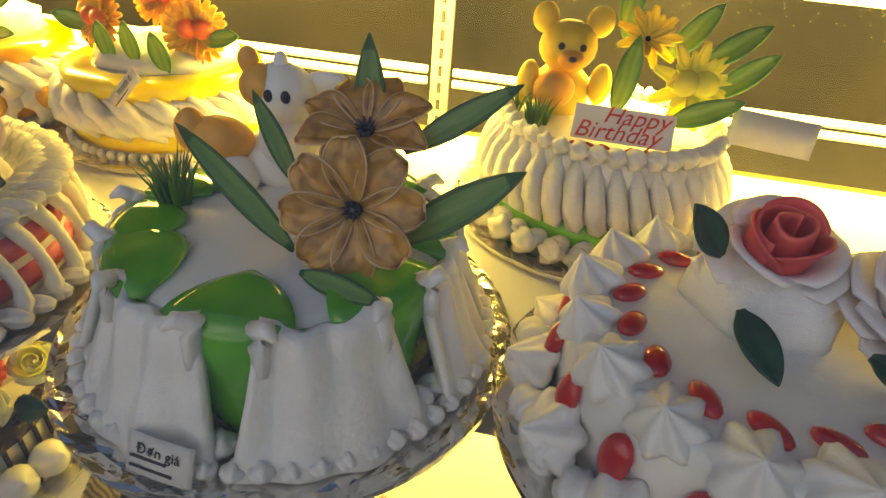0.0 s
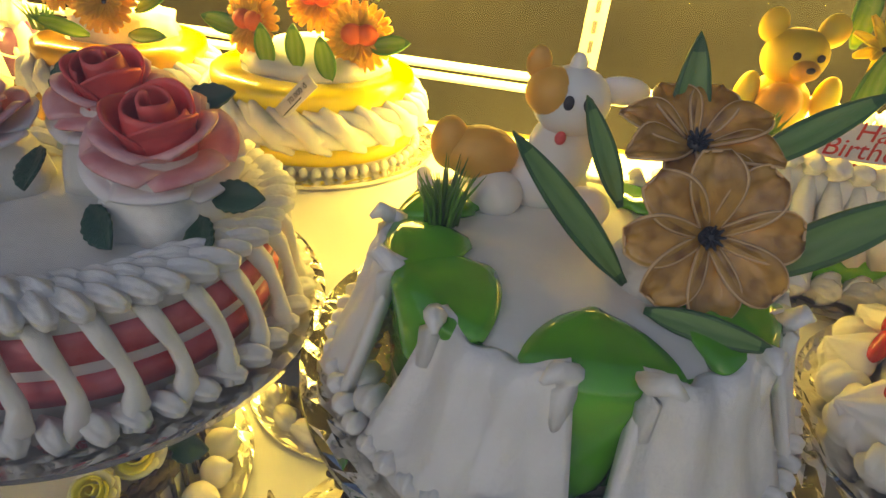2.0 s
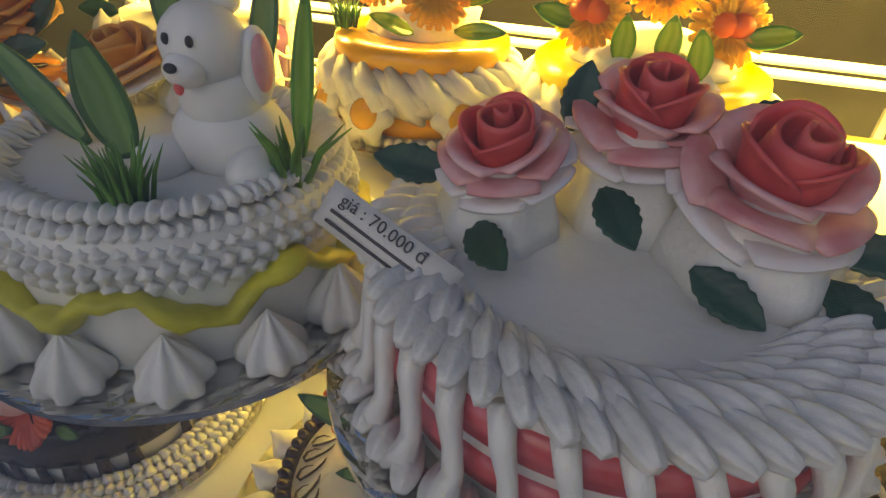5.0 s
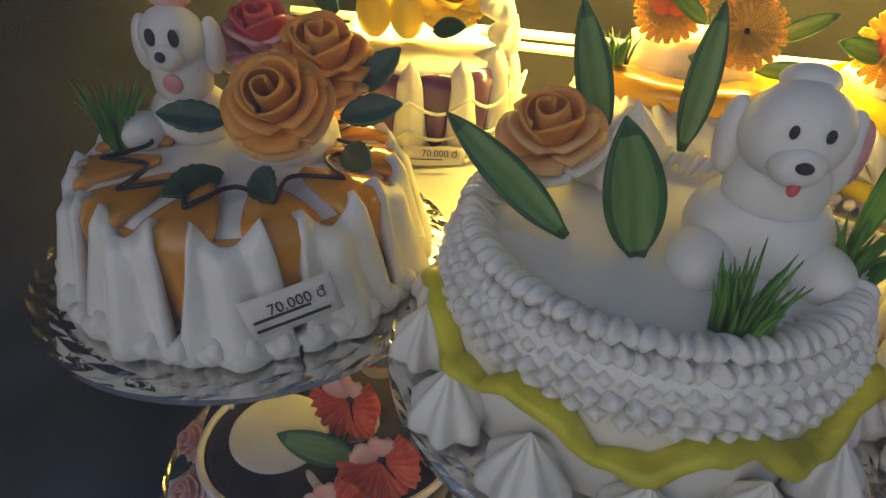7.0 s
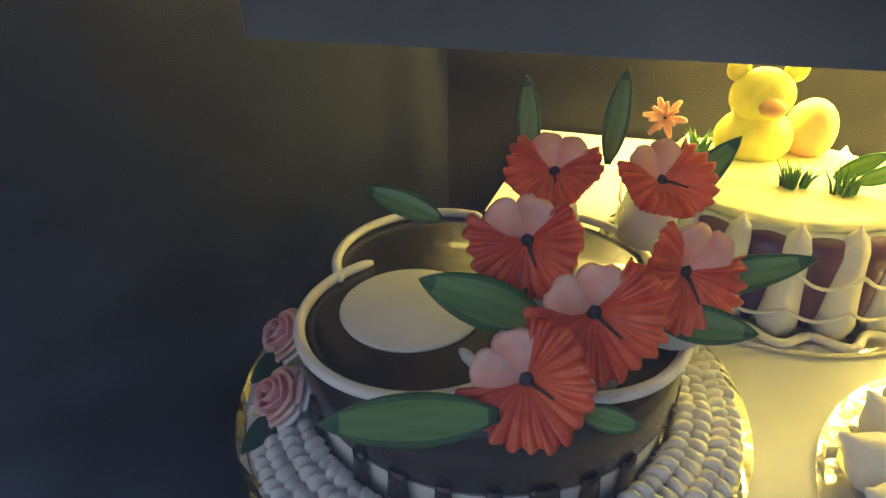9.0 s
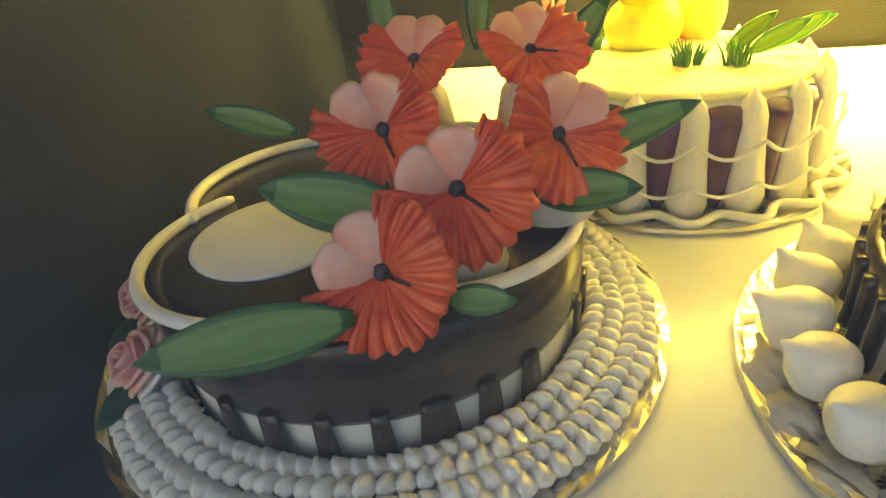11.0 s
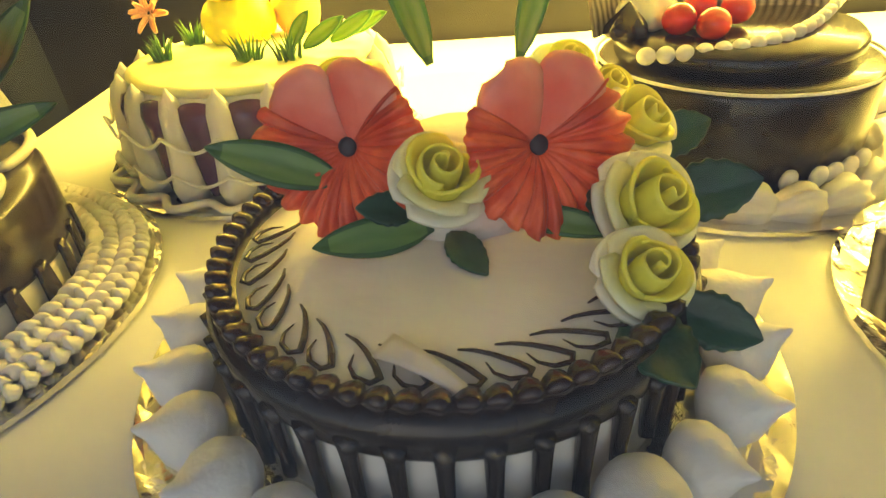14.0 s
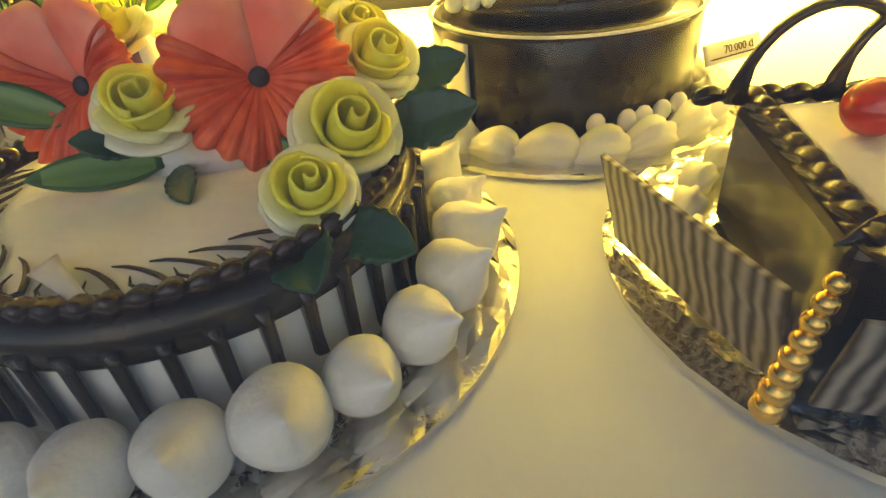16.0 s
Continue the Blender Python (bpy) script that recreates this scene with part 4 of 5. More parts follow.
def cake_b():
    x, y = -0.51, 0.595
    c, R, H = cake_gerbera(x, y, 0.097, "white cream cake with orange glaze, gerberas and leaves", None, YOLK, YOLK, 0, None)
    gerbera(c, (0.016, -0.040, H + 0.036), 0.026, (0.05, -1, 0.45), None, None, label="yellow and orange gerbera with a dark eye")
    gerbera(c, (-0.030, -0.020, H + 0.044), 0.024, (-0.3, -1, 0.4), None, HEART, label="orange gerbera")
    gerbera(c, (0.020, 0.010, H + 0.066), 0.024, (0.2, -1, 0.5), PEACH, None, 14, label="peach sugar flower")
    for p, w in (((-0.01, -0.04, 0.04), (-0.9, -0.1, 0.6)), ((0.036, -0.034, 0.03), (0.9, -0.1, 0.5)), ((0.03, -0.04, 0.012), (0.9, -0.3, 0.1)), ((0.0, -0.046, 0.010), (-0.5, -0.5, 0.3)), ((0.03, 0.01, 0.06), (0.4, 0.1, 1)), ((-0.02, 0.02, 0.06), (-0.4, 0.1, 1))):
        leaf(c, (p[0], p[1], H + p[2]), w, 0.038, 0.015, PODLEAF, 0.05, 0.3, label="light green striped leaf")
    grass(c, (-0.058, -0.020, H + 0.004), 0.026, 40, 0.9, label="tuft of green sugar grass")
    for a in (300, 250, 330, 215):
        put("icing_flower", lathe("icing_flower", [(0.020, 0), (0.022, 0.004), (0.014, 0.007), (0.003, 0.006)], CREAM, 40, 0.14, 6), c, Matrix.Translation(polar(R + 0.012, a, 0.026)) @ Matrix.Rotation(radians(a + 90), 4, "Z") @ Matrix.Rotation(radians(72), 4, "X"))
        put("icing_flower", ball("icing_flower", 0.012, YOLK, 1, 1, 0.4, 14), c, Matrix.Translation(polar(R + 0.018, a, 0.028)) @ Matrix.Rotation(radians(a + 90), 4, "Z") @ Matrix.Rotation(radians(72), 4, "X"), "orange glaze flower heart")


def cake_bear():
    x, y = 0.141, 0.501
    board(x, y, UP, 0.122)
    c = cake_at(x, y, UP, "tall white cake with green band and birthday plaque")
    R, H = 0.088, 0.080
    body(c, R, H, CREAM2)
    put("jelly_band", band(R + 0.003, 0.010, 0.030, LIME, 0.003), c, None, "bright green jelly band")
    me = tube("swag", [(R - 0.004, -0.004, H - 0.004), (R + 0.005, -0.002, H - 0.018), (R + 0.010, 0.002, H - 0.034), (R + 0.010, 0.006, H - 0.046), (R + 0.004, 0.009, H - 0.055)], [0.004, 0.0070, 0.0082, 0.0070, 0.001], CREAM, 12, 5, 0.12)
    for i in range(38):
        put("swag", me, c, pose(0, 0, 0, 0, 0, i * 360 / 38))
    shells(c, 40, R - 0.004, H - 0.002, 0.020, 0.012, 0.011, out=-50, lobes=5)
    shells(c, 30, R + 0.018, 0.002, 0.026, 0.018, 0.016, out=-40, lobes=5)
    shells(c, 34, R + 0.010, 0.006, 0.022, 0.014, 0.014, out=20, lobes=5)
    figure(c, "bear_figure", [(0, 0, 0.022, 0.027, 0.024, 0.026, 0), (0, -0.004, 0.062, 0.025, 0.021, 0.022, 0), (-0.022, 0.0, 0.083, 0.011, 0.007, 0.013, 0), (0.024, 0.0, 0.083, 0.012, 0.007, 0.013, 0), (0.002, -0.024, 0.056, 0.011, 0.009, 0.008, 1), (-0.008, -0.024, 0.030, 0.018, 0.012, 0.016, 1), (-0.030, -0.012, 0.030, 0.010, 0.010, 0.020, 0), (0.032, -0.012, 0.034, 0.010, 0.010, 0.018, 0), (-0.008, -0.0245, 0.066, 0.003, 0.002, 0.003, 2), (0.010, -0.0245, 0.066, 0.003, 0.002, 0.003, 2), (0.002, -0.0325, 0.058, 0.0034, 0.002, 0.0024, 2)], [FIGYELLOW, FIGORANGE, INK], pose(-0.044, 0.014, H - 0.004, 0, 0, 6) @ Matrix.Scale(0.92, 4), "yellow sugar bear figure")
    lily_loc = ((0.052, 0.002, H + 0.036), (0.25, -1, 0.35))
    gerbera(c, *lily_loc[:1], 0.034, lily_loc[1], BUTTER, BUTTER, 9, "large yellow sugar flower")
    gerbera(c, (0.016, 0.022, H + 0.062), 0.026, (0.1, -0.8, 0.6), FIGYELLOW, None, 9, "orange yellow sugar flower")
    for p, w, l in (((0.000, -0.016, 0.012), (0.1, 0.1, 1), 0.055), ((0.035, 0.02, 0.05), (0.6, 0.2, 0.8), 0.05), ((0.060, 0.01, 0.05), (0.8, 0.2, 0.6), 0.05), ((0.04, -0.02, 0.012), (1, -0.1, 0.5), 0.05), ((0.0, 0.03, 0.06), (0.0, 0.2, 1), 0.05), ((0.07, 0.0, 0.03), (0.9, 0.1, 0.8), 0.05)):
        leaf(c, (p[0], p[1], H + p[2]), w, l, 0.021, PODLEAF, 0.06, 0.3, label="light green pointed leaf")
    grass(c, (-0.058, -0.030, H), 0.026, 40, 0.9, label="tuft of green sugar grass")
    grass(c, (-0.078, 0.0, H), 0.024, 30, 1.0, label="tuft of green sugar grass")
    pl = put("plaque", box("plaque", -0.036, 0.036, -0.013, 0.013, -0.001, 0.001, CREAM2, 0.0008), c, pose(0.004, -0.052, H + 0.016, 55, 0, -2))
    put("lettering", text_mesh("lettering", "Happy", 0.018, REDINK, 0.35), pl, pose(0.008, 0.0065, 0.0014))
    put("lettering", text_mesh("lettering", "Birthday", 0.018, REDINK, 0.35), pl, pose(-0.004, -0.0060, 0.0014))
    rnd = random.Random(5)
    for row, x0, n in ((0, -0.034, 7), (1, -0.006, 4)):
        for i in range(n):
            cx = x0 + i * 0.0105
            pts = [(cx, -0.066 - row * 0.010, H + 0.003), (cx + 0.004, -0.063 - row * 0.010 + rnd.uniform(-0.003, 0.003), H + 0.0034), (cx + 0.008, -0.067 - row * 0.010 + rnd.uniform(-0.003, 0.003), H + 0.0034), (cx + 0.010, -0.065 - row * 0.010, H + 0.003)]
            put("script_bar", tube("script_bar", pts, [0.0010, 0.0014, 0.0014, 0.0008], REDINK, 6), c)
    price_tag((x + 0.112, y - 0.030, UP + H + 0.022), 74, 0, -14, 0.058, 0.026, (), "plain cream coloured paper card beside the cake", 0)


def cake_columns(x, y, z, r, label, n, H, cups=True):
    board(x, y, z, r)
    c = cake_at(x, y, z, label)
    R = r - 0.030
    body(c, R, H, CREAM2)
    col = lathe("column", [(0.010, 0.0), (0.0125, 0.008), (0.0105, 0.026), (0.0092, 0.044), (0.0085, H * 0.86), (0.0060, H * 0.99), (0.0026, H + 0.003), (0.0005, H + 0.007)], CREAM, 22, 0.05, 5, 1.5)
    cup = tongue(R + 0.002, H - 0.006, 360 / n * 0.27, H * 0.84, PURPLE, 0.7)
    for i in range(n):
        a = i * 360 / n
        put("column", col, c, Matrix.Translation(polar(R + 0.006, a, 0.001)) @ Matrix.Rotation(radians(a), 4, "Z") @ Matrix.Rotation(radians(-4), 4, "Y"))
        put("jelly", cup, c, pose(0, 0, 0, 0, 0, a + 180 / n), "dark purple jelly tongue")
        for zz, d in ((H * 0.72, 0.010), (H * 0.34, 0.008)):
            pts = sag(polar(R + 0.018, a, zz), polar(R + 0.018, a + 360 / n, zz), d)
            put("strand", tube("strand", pts, [0.0013] * len(pts), CREAM, 6), c)
    pts = []
    for i in range(n * 10 + 1):
        pts.append(polar(R + 0.022 + 0.006 * math.cos(i * 2 * math.pi / 10), i * 36 / n, 0.004))
    put("strand", tube("strand", pts, [0.0030] * len(pts), CREAM, 7), c)
    return c, R


def cake_purple():
    c, R = cake_columns(-0.705, 0.628, UP, 0.105, "white column cream cake with purple jelly and yellow figures", 13, 0.056)
    H = 0.056
    for dx in (-0.030, -0.004):
        figure(c, "duck_figure", [(0, 0, 0.018, 0.014, 0.014, 0.020, 0), (0, -0.002, 0.046, 0.012, 0.011, 0.013, 1), (-0.0045, -0.012, 0.050, 0.003, 0.002, 0.005, 2), (0.0045, -0.012, 0.050, 0.003, 0.002, 0.005, 2), (0, -0.014, 0.043, 0.005, 0.004, 0.002, 3)], [FIGYELLOW, FIGURE, INK, FIGORANGE], pose(dx, -0.004, H + 0.006), "small yellow and white sugar duck figure")
    rose(c, (0.030, 0.006, H + 0.040), 0.022, (0, -0.7, 0.8), AMBER, FIGYELLOW, FIGYELLOW, "orange piped rose")
    for i, (dx, dy, dz) in enumerate(((0.062, -0.02, -0.012), (0.070, 0.0, 0.004), (0.064, -0.006, 0.024), (0.056, 0.01, 0.040), (0.070, -0.012, -0.032))):
        put("dollop", dollop(0.014, 0.026, CREAM, 6, 3.5), c, pose(dx, dy, H + dz, 18, 20, i * 40))
    for p, w in (((0.02, -0.036, 0.02), (0.9, -0.4, 0.2)), ((-0.05, -0.04, 0.004), (-0.8, -0.4, 0.1)), ((-0.06, 0.0, 0.02), (-0.8, 0.2, 0.6))):
        leaf(c, (p[0], p[1], H + p[2]), w, 0.026, 0.018, DARKLEAF, 0.1, 0.3, label="dark green leaf")
    price_tag((-0.675, 0.628 - R - 0.026, UP + 0.010), 60, 0, 6, 0.044, 0.012, (("70.000 đ", 0.004, 0.001, 0.007),), "paper price label at the foot of the cake", 1)


# ---- lower shelf ----


def cake_hibiscus():
    x, y = -0.728, 0.437
    board(x, y, LOW, 0.150)
    c = cake_at(x, y, LOW, "dark chocolate cake with woven cream border and red hibiscus")
    R, H = 0.104, 0.067
    body(c, R, H - 0.003, CREAM2)
    side = lathe("glaze", [(R + 0.0015, 0.024), (R + 0.003, 0.028), (R + 0.003, H - 0.006), (R - 0.001, H - 0.001), (R - 0.008, H), (0.01, H)], CHOC, 96)
    put("glaze", side, c, None, "glossy dark chocolate glaze")
    n, rnd = 30, random.Random(4)
    for i in range(n):
        w = rnd.choice((2.2, 2.8, 4.2))
        def fn(u, v, w=w):
            a = radians((u - 0.5) * w * 2 * (0.8 + 0.35 * (1 - v)))
            q = R + 0.0042 - 0.0018 * abs(u - 0.5)
            return q * math.cos(a), q * math.sin(a), lerp(0.006, 0.030, v)
        if i % 8 != 3:
            put("drip", sheet("drip", fn, 6, 5, 0.002, CHOC), c, pose(0, 0, 0, 0, 0, i * 360 / n))
    disc = lathe("icing_disc", [(0.038, 0), (0.0385, 0.0012), (0.036, 0.002), (0.002, 0.0022)], CREAM2, 48)
    put("icing_disc", disc, c, pose(-0.040, -0.026, H), "white icing disc on the chocolate top")
    def loop(cx, cy, rr, a0, a1):
        return [Vector((cx + rr * math.cos(radians(a)), cy + rr * math.sin(radians(a)), H + 0.0022)) for a in np.linspace(a0, a1, 40)]
    for args in ((-0.034, -0.034, 0.062, 128, 318), (-0.034, 0.028, 0.062, 70, 215), (0.040, -0.026, 0.060, 215, 395), (0.030, 0.036, 0.062, -20, 120)):
        pts = loop(*args)
        put("icing_line", tube("icing_line", pts, [0.0015] + [0.0030] * 38 + [0.0015], CREAM, 9), c, None, "rounded white icing outline")
    for k, (rr, zz, nn) in enumerate(((R + 0.009, 0.006, 96), (R + 0.018, 0.0055, 100), (R + 0.027, 0.0045, 106), (R + 0.034, 0.002, 110))):
        shells(c, nn, rr, zz - 0.002, 0.0135, 0.0082, 0.009, out=-118 if k % 2 else -62, lobes=4, start=k * 2, name="weave", jig=3)
    flowers = (((0.012, -0.026, 0.044), 0.038, (-0.4, -1, 0.35), 20), ((0.040, -0.068, 0.034), 0.037, (0.0, -1, 0.35), 30), ((0.080, -0.040, 0.040), 0.037, (0.55, -0.9, 0.4), -30), ((0.014, -0.098, 0.020), 0.035, (-0.25, -1, 0.5), 55), ((0.024, 0.026, 0.058), 0.034, (-0.2, -0.6, 0.8), 0), ((0.078, 0.020, 0.058), 0.034, (0.2, -0.6, 0.8), 15))
    for p, s, w, sp in flowers:
        p = (p[0] + 0.008, p[1], p[2])
        if p[1] > -0.09:
            put("mound", lathe("mound", [(s * 0.5, -0.03), (s * 0.4, -0.012), (s * 0.15, 0.0)], CREAM, 16), c, pose(p[0], p[1] + 0.006, H + p[2] - 0.004))
        hibiscus(c, (p[0], p[1], H + p[2] + 0.002), s * 0.74, w, sp, "coral red hibiscus with two smooth coral pink petals")
    for p, w, l, wd in (((-0.046, 0.036, 0.03), (-1, 0.25, 0.25), 0.045, 0.017), ((0.012, -0.036, 0.016), (-1, 0.12, 0.25), 0.056, 0.027), ((-0.006, -0.086, 0.008), (-1, -0.15, -0.05), 0.064, 0.024), ((0.024, -0.080, 0.008), (1, -0.3, 0.1), 0.022, 0.012), ((0.066, -0.010, 0.022), (1, 0.15, 0.25), 0.062, 0.019), ((0.070, 0.050, 0.030), (0.7, 0.3, 0.75), 0.056, 0.020), ((0.0, 0.08, 0.05), (-0.1, 0.2, 1), 0.045, 0.016), ((0.045, 0.08, 0.05), (0.1, 0.2, 1), 0.05, 0.016), ((-0.014, 0.012, 0.016), (0.4, -1, 0.1), 0.04, 0.02), ((0.06, -0.02, 0.014), (0.9, -0.4, 0.15), 0.04, 0.02)):
        leaf(c, (p[0] + 0.018, p[1] - 0.026, H + p[2] + 0.006), w, l, wd, LEAF, 0.08, 0.3, label="green striped sugar leaf")
    for a, z in ((186, 0.030), (207, 0.022)):
        q = polar(R + 0.018, a, z)
        rose(c, q, 0.013, (-0.6, -0.5, 0.8), ROSEPINK, PALEPINK, ROSEWHITE, "small pink piped rose at the cake side")
        leaf(c, q + Vector((0, 0, -0.008)), (-0.4, -1, -0.2), 0.03, 0.015, DARKLEAF, 0.1, 0.3, label="dark green leaf")


def cake_drip():
    x, y = -0.434, 0.337
    board(x, y, LOW, 0.142)
    c = cake_at(x, y, LOW, "white cake with chocolate drips and yellow roses")
    R, H = 0.096, 0.053
    body(c, R, H, CREAM2)
    rnd = random.Random(8)
    put("glaze", lathe("glaze", [(R + 0.0012, H - 0.016), (R + 0.0032, H - 0.012), (R + 0.0035, H - 0.003), (R, H + 0.001), (R - 0.006, H + 0.0020), (R - 0.010, H - 0.001)], CHOC, 96, caps=False), c, None, "dark chocolate rim glaze")
    for i in range(42):
        a = i * 360 / 42
        d = rnd.uniform(0.034, 0.054)
        pts = [polar(R + 0.0022, a, H - 0.008), polar(R + 0.003, a, H - 0.014), polar(R + 0.003, a, H - d * 0.8), polar(R + 0.0036, a, H - d), polar(R + 0.002, a, H - d - 0.003)]
        put("drip", tube("drip", pts, [0.0050, 0.0034, 0.0028, 0.0030, 0.0010], CHOC, 8, flat=0.7), c)
    n = 66
    for i in range(n):
        a = i * 360 / n
        put("scallop", shell_mesh(0.013, 0.0085, 0.006, CHOCLINE, 3), c, Matrix.Translation(polar(R - 0.003, a, H + 0.001)) @ Matrix.Rotation(radians(a - 90), 4, "Z"))
    for i in range(15):
        a = 160 + i * 11 + rnd.uniform(-1, 1)
        p = [polar(R - q, a + da * 1.1, H + 0.0016) for q, da in ((0.028, -9), (0.027, -5), (0.024, -1), (0.019, 3), (0.014, 5.5), (0.0115, 4), (0.0125, 0.5), (0.016, -2), (0.021, -3))]
        put("scroll", tube("scroll", p, [0.0005, 0.0009, 0.0011, 0.0013, 0.0014, 0.0012, 0.0010, 0.0007, 0.0003], CHOCLINE, 6, flat=0.7), c)
    dm = lathe("dollop", [(0.010, 0), (0.0145, 0.004), (0.0150, 0.010), (0.0122, 0.0160), (0.0075, 0.0210), (0.0038, 0.0250), (0.0020, 0.0285), (0.0006, 0.0305)], CREAM, 30, 0.03, 3, 1.5)
    for i in range(25):
        a = i * 360 / 25
        put("dollop", dm, c, Matrix.Translation(polar(R + 0.014, a, 0.010)) @ Matrix.Rotation(radians(a + 90), 4, "Z") @ Matrix.Rotation(radians(180), 4, "Z") @ Matrix.Rotation(radians(rnd.uniform(-62, -40)), 4, "X") @ Matrix.Scale(rnd.uniform(0.92, 1.1), 4), "")
    put("mound", lathe("mound", [(0.050, -0.001), (0.046, 0.010), (0.034, 0.024), (0.016, 0.032), (0.002, 0.033)], CREAM, 36), c, pose(0.014, 0.044, H))
    for p, w, sp in (((-0.034, 0.034, 0.036), (-0.5, -1, 0.40), 10), ((0.040, 0.010, 0.036), (0.2, -1, 0.35), 0)):
        hibiscus(c, (p[0], p[1], H + p[2] - 0.003), 0.0352, w, sp, "coral red hibiscus with two smooth pink petals")
    for sp, (p, s, w) in enumerate((((-0.003, -0.004, 0.030), 0.0185, (0.1, -0.6, 0.9)), ((-0.030, 0.072, 0.044), 0.018, (-0.2, -0.4, 1)), ((0.074, 0.066, 0.040), 0.018, (0.3, -0.4, 1)), ((0.090, 0.022, 0.028), 0.0185, (0.4, -0.6, 0.9)), ((0.072, -0.026, 0.018), 0.020, (0.3, -0.7, 0.8)), ((0.056, -0.058, 0.011), 0.0160, (0.1, -0.6, 0.9)), ((0.084, 0.044, 0.036), 0.016, (0.4, -0.5, 0.9)))):
        rose(c, (p[0], p[1], H + p[2]), s * 0.90, w, BUTTER, PALEYEL, ROSECREAM, "yellow piped rose with pale petals", sp * 40, True)
    for p, w, l, wd, m in (((-0.040, 0.024, 0.022), (-1, 0.2, 0.35), 0.052, 0.021, LEAF), ((-0.006, 0.002, 0.006), (-1, -0.2, 0.1), 0.046, 0.019, LEAF), ((0.0, -0.002, 0.004), (0.3, -1, -0.1), 0.028, 0.016, DARKLEAF), ((-0.012, 0.004, 0.014), (-0.9, -0.2, 0.3), 0.024, 0.016, DARKLEAF), ((0.026, -0.002, 0.010), (0.9, -0.5, -0.1), 0.042, 0.014, LEAF), ((0.066, 0.0, 0.016), (-0.1, -1, -0.3), 0.040, 0.026, DARKLEAF), ((0.088, -0.012, 0.010), (0.9, -0.2, 0.2), 0.036, 0.028, DARKLEAF), ((0.048, -0.066, 0.001), (0.2, -1, -0.1), 0.030, 0.026, DARKLEAF), ((0.064, -0.064, 0.001), (0.9, -0.7, -0.2), 0.028, 0.022, DARKLEAF), ((0.096, 0.026, 0.016), (1, 0.1, 0.2), 0.034, 0.024, DARKLEAF), ((0.052, 0.07, 0.05), (0.3, 0.2, 0.9), 0.06, 0.016, PODLEAF), ((0.010, 0.08, 0.05), (-0.3, 0.2, 1), 0.06, 0.018, PODLEAF)):
        leaf(c, (p[0], p[1], H + p[2]), w, l, wd, m, 0.08, 0.3, 0.05 if m is DARKLEAF else 0.0, label="dark green serrated leaf" if m is DARKLEAF else "green striped sugar leaf")
    def fn(u, v):
        return (u - 0.5) * 0.040, (v - 0.5) * 0.011 * (1 - 0.7 * u), 0.004 * math.sin(u * 3)
    put("paper_strip", sheet("paper_strip", fn, 10, 3, 0.0006, PAPER), c, pose(-0.022, -0.076, H + 0.003, 12, 0, -52), "curled cream paper strip")


def cake_purple_low():
    H = 0.070
    c, R = cake_columns(-0.53, 0.622, LOW, 0.126, "white column cream cake with purple jelly and lamp-tinted yellow top", 18, H)
    # The top's pale yellow carries the glow of the tube above it.
    put("glaze", lathe("glaze", [(R - 0.004, H), (R - 0.003, H + 0.003), (R - 0.012, H + 0.005), (0.01, H + 0.006)], PALEYEL, 64), c, None, "top layer with the lamp's warm tint in its colour")
    figure(c, "bear_figure", [(0, 0.01, 0.02, 0.030, 0.026, 0.024, 0), (-0.002, 0.006, 0.054, 0.024, 0.021, 0.022, 0), (-0.022, 0.01, 0.074, 0.009, 0.006, 0.010, 0), (0.020, 0.01, 0.074, 0.009, 0.006, 0.010, 0), (0.046, 0.02, 0.024, 0.020, 0.020, 0.026, 1), (0, -0.016, 0.05, 0.010, 0.008, 0.007, 1)], [BUTTER, PEACH], pose(-0.010, 0.030, H), "yellow sugar figure on the cake")
    for dx, dy in ((0.000, -0.030), (0.030, -0.040), (-0.066, 0.002), (-0.05, 0.04)):
        grass(c, (dx, dy, H + 0.004), 0.022, 30, 1.0, label="tuft of green sugar grass")
    for p, w in (((0.04, -0.03, 0.01), (0.9, -0.2, 0.5)), ((0.06, -0.02, 0.01), (0.9, 0.1, 0.4)), ((0.03, -0.02, 0.01), (0.5, -0.4, 0.6)), ((0.07, 0.0, 0.01), (0.9, -0.2, 0.3))):
        leaf(c, (p[0], p[1], H + p[2]), w, 0.036, 0.014, PODLEAF, 0.3, 0.4, label="light green curled leaf")
    gerbera(c, (-0.078, 0.05, H + 0.03), 0.018, (-0.4, -0.8, 0.5), PALEPINK, None, 6, "small pink sugar flower")


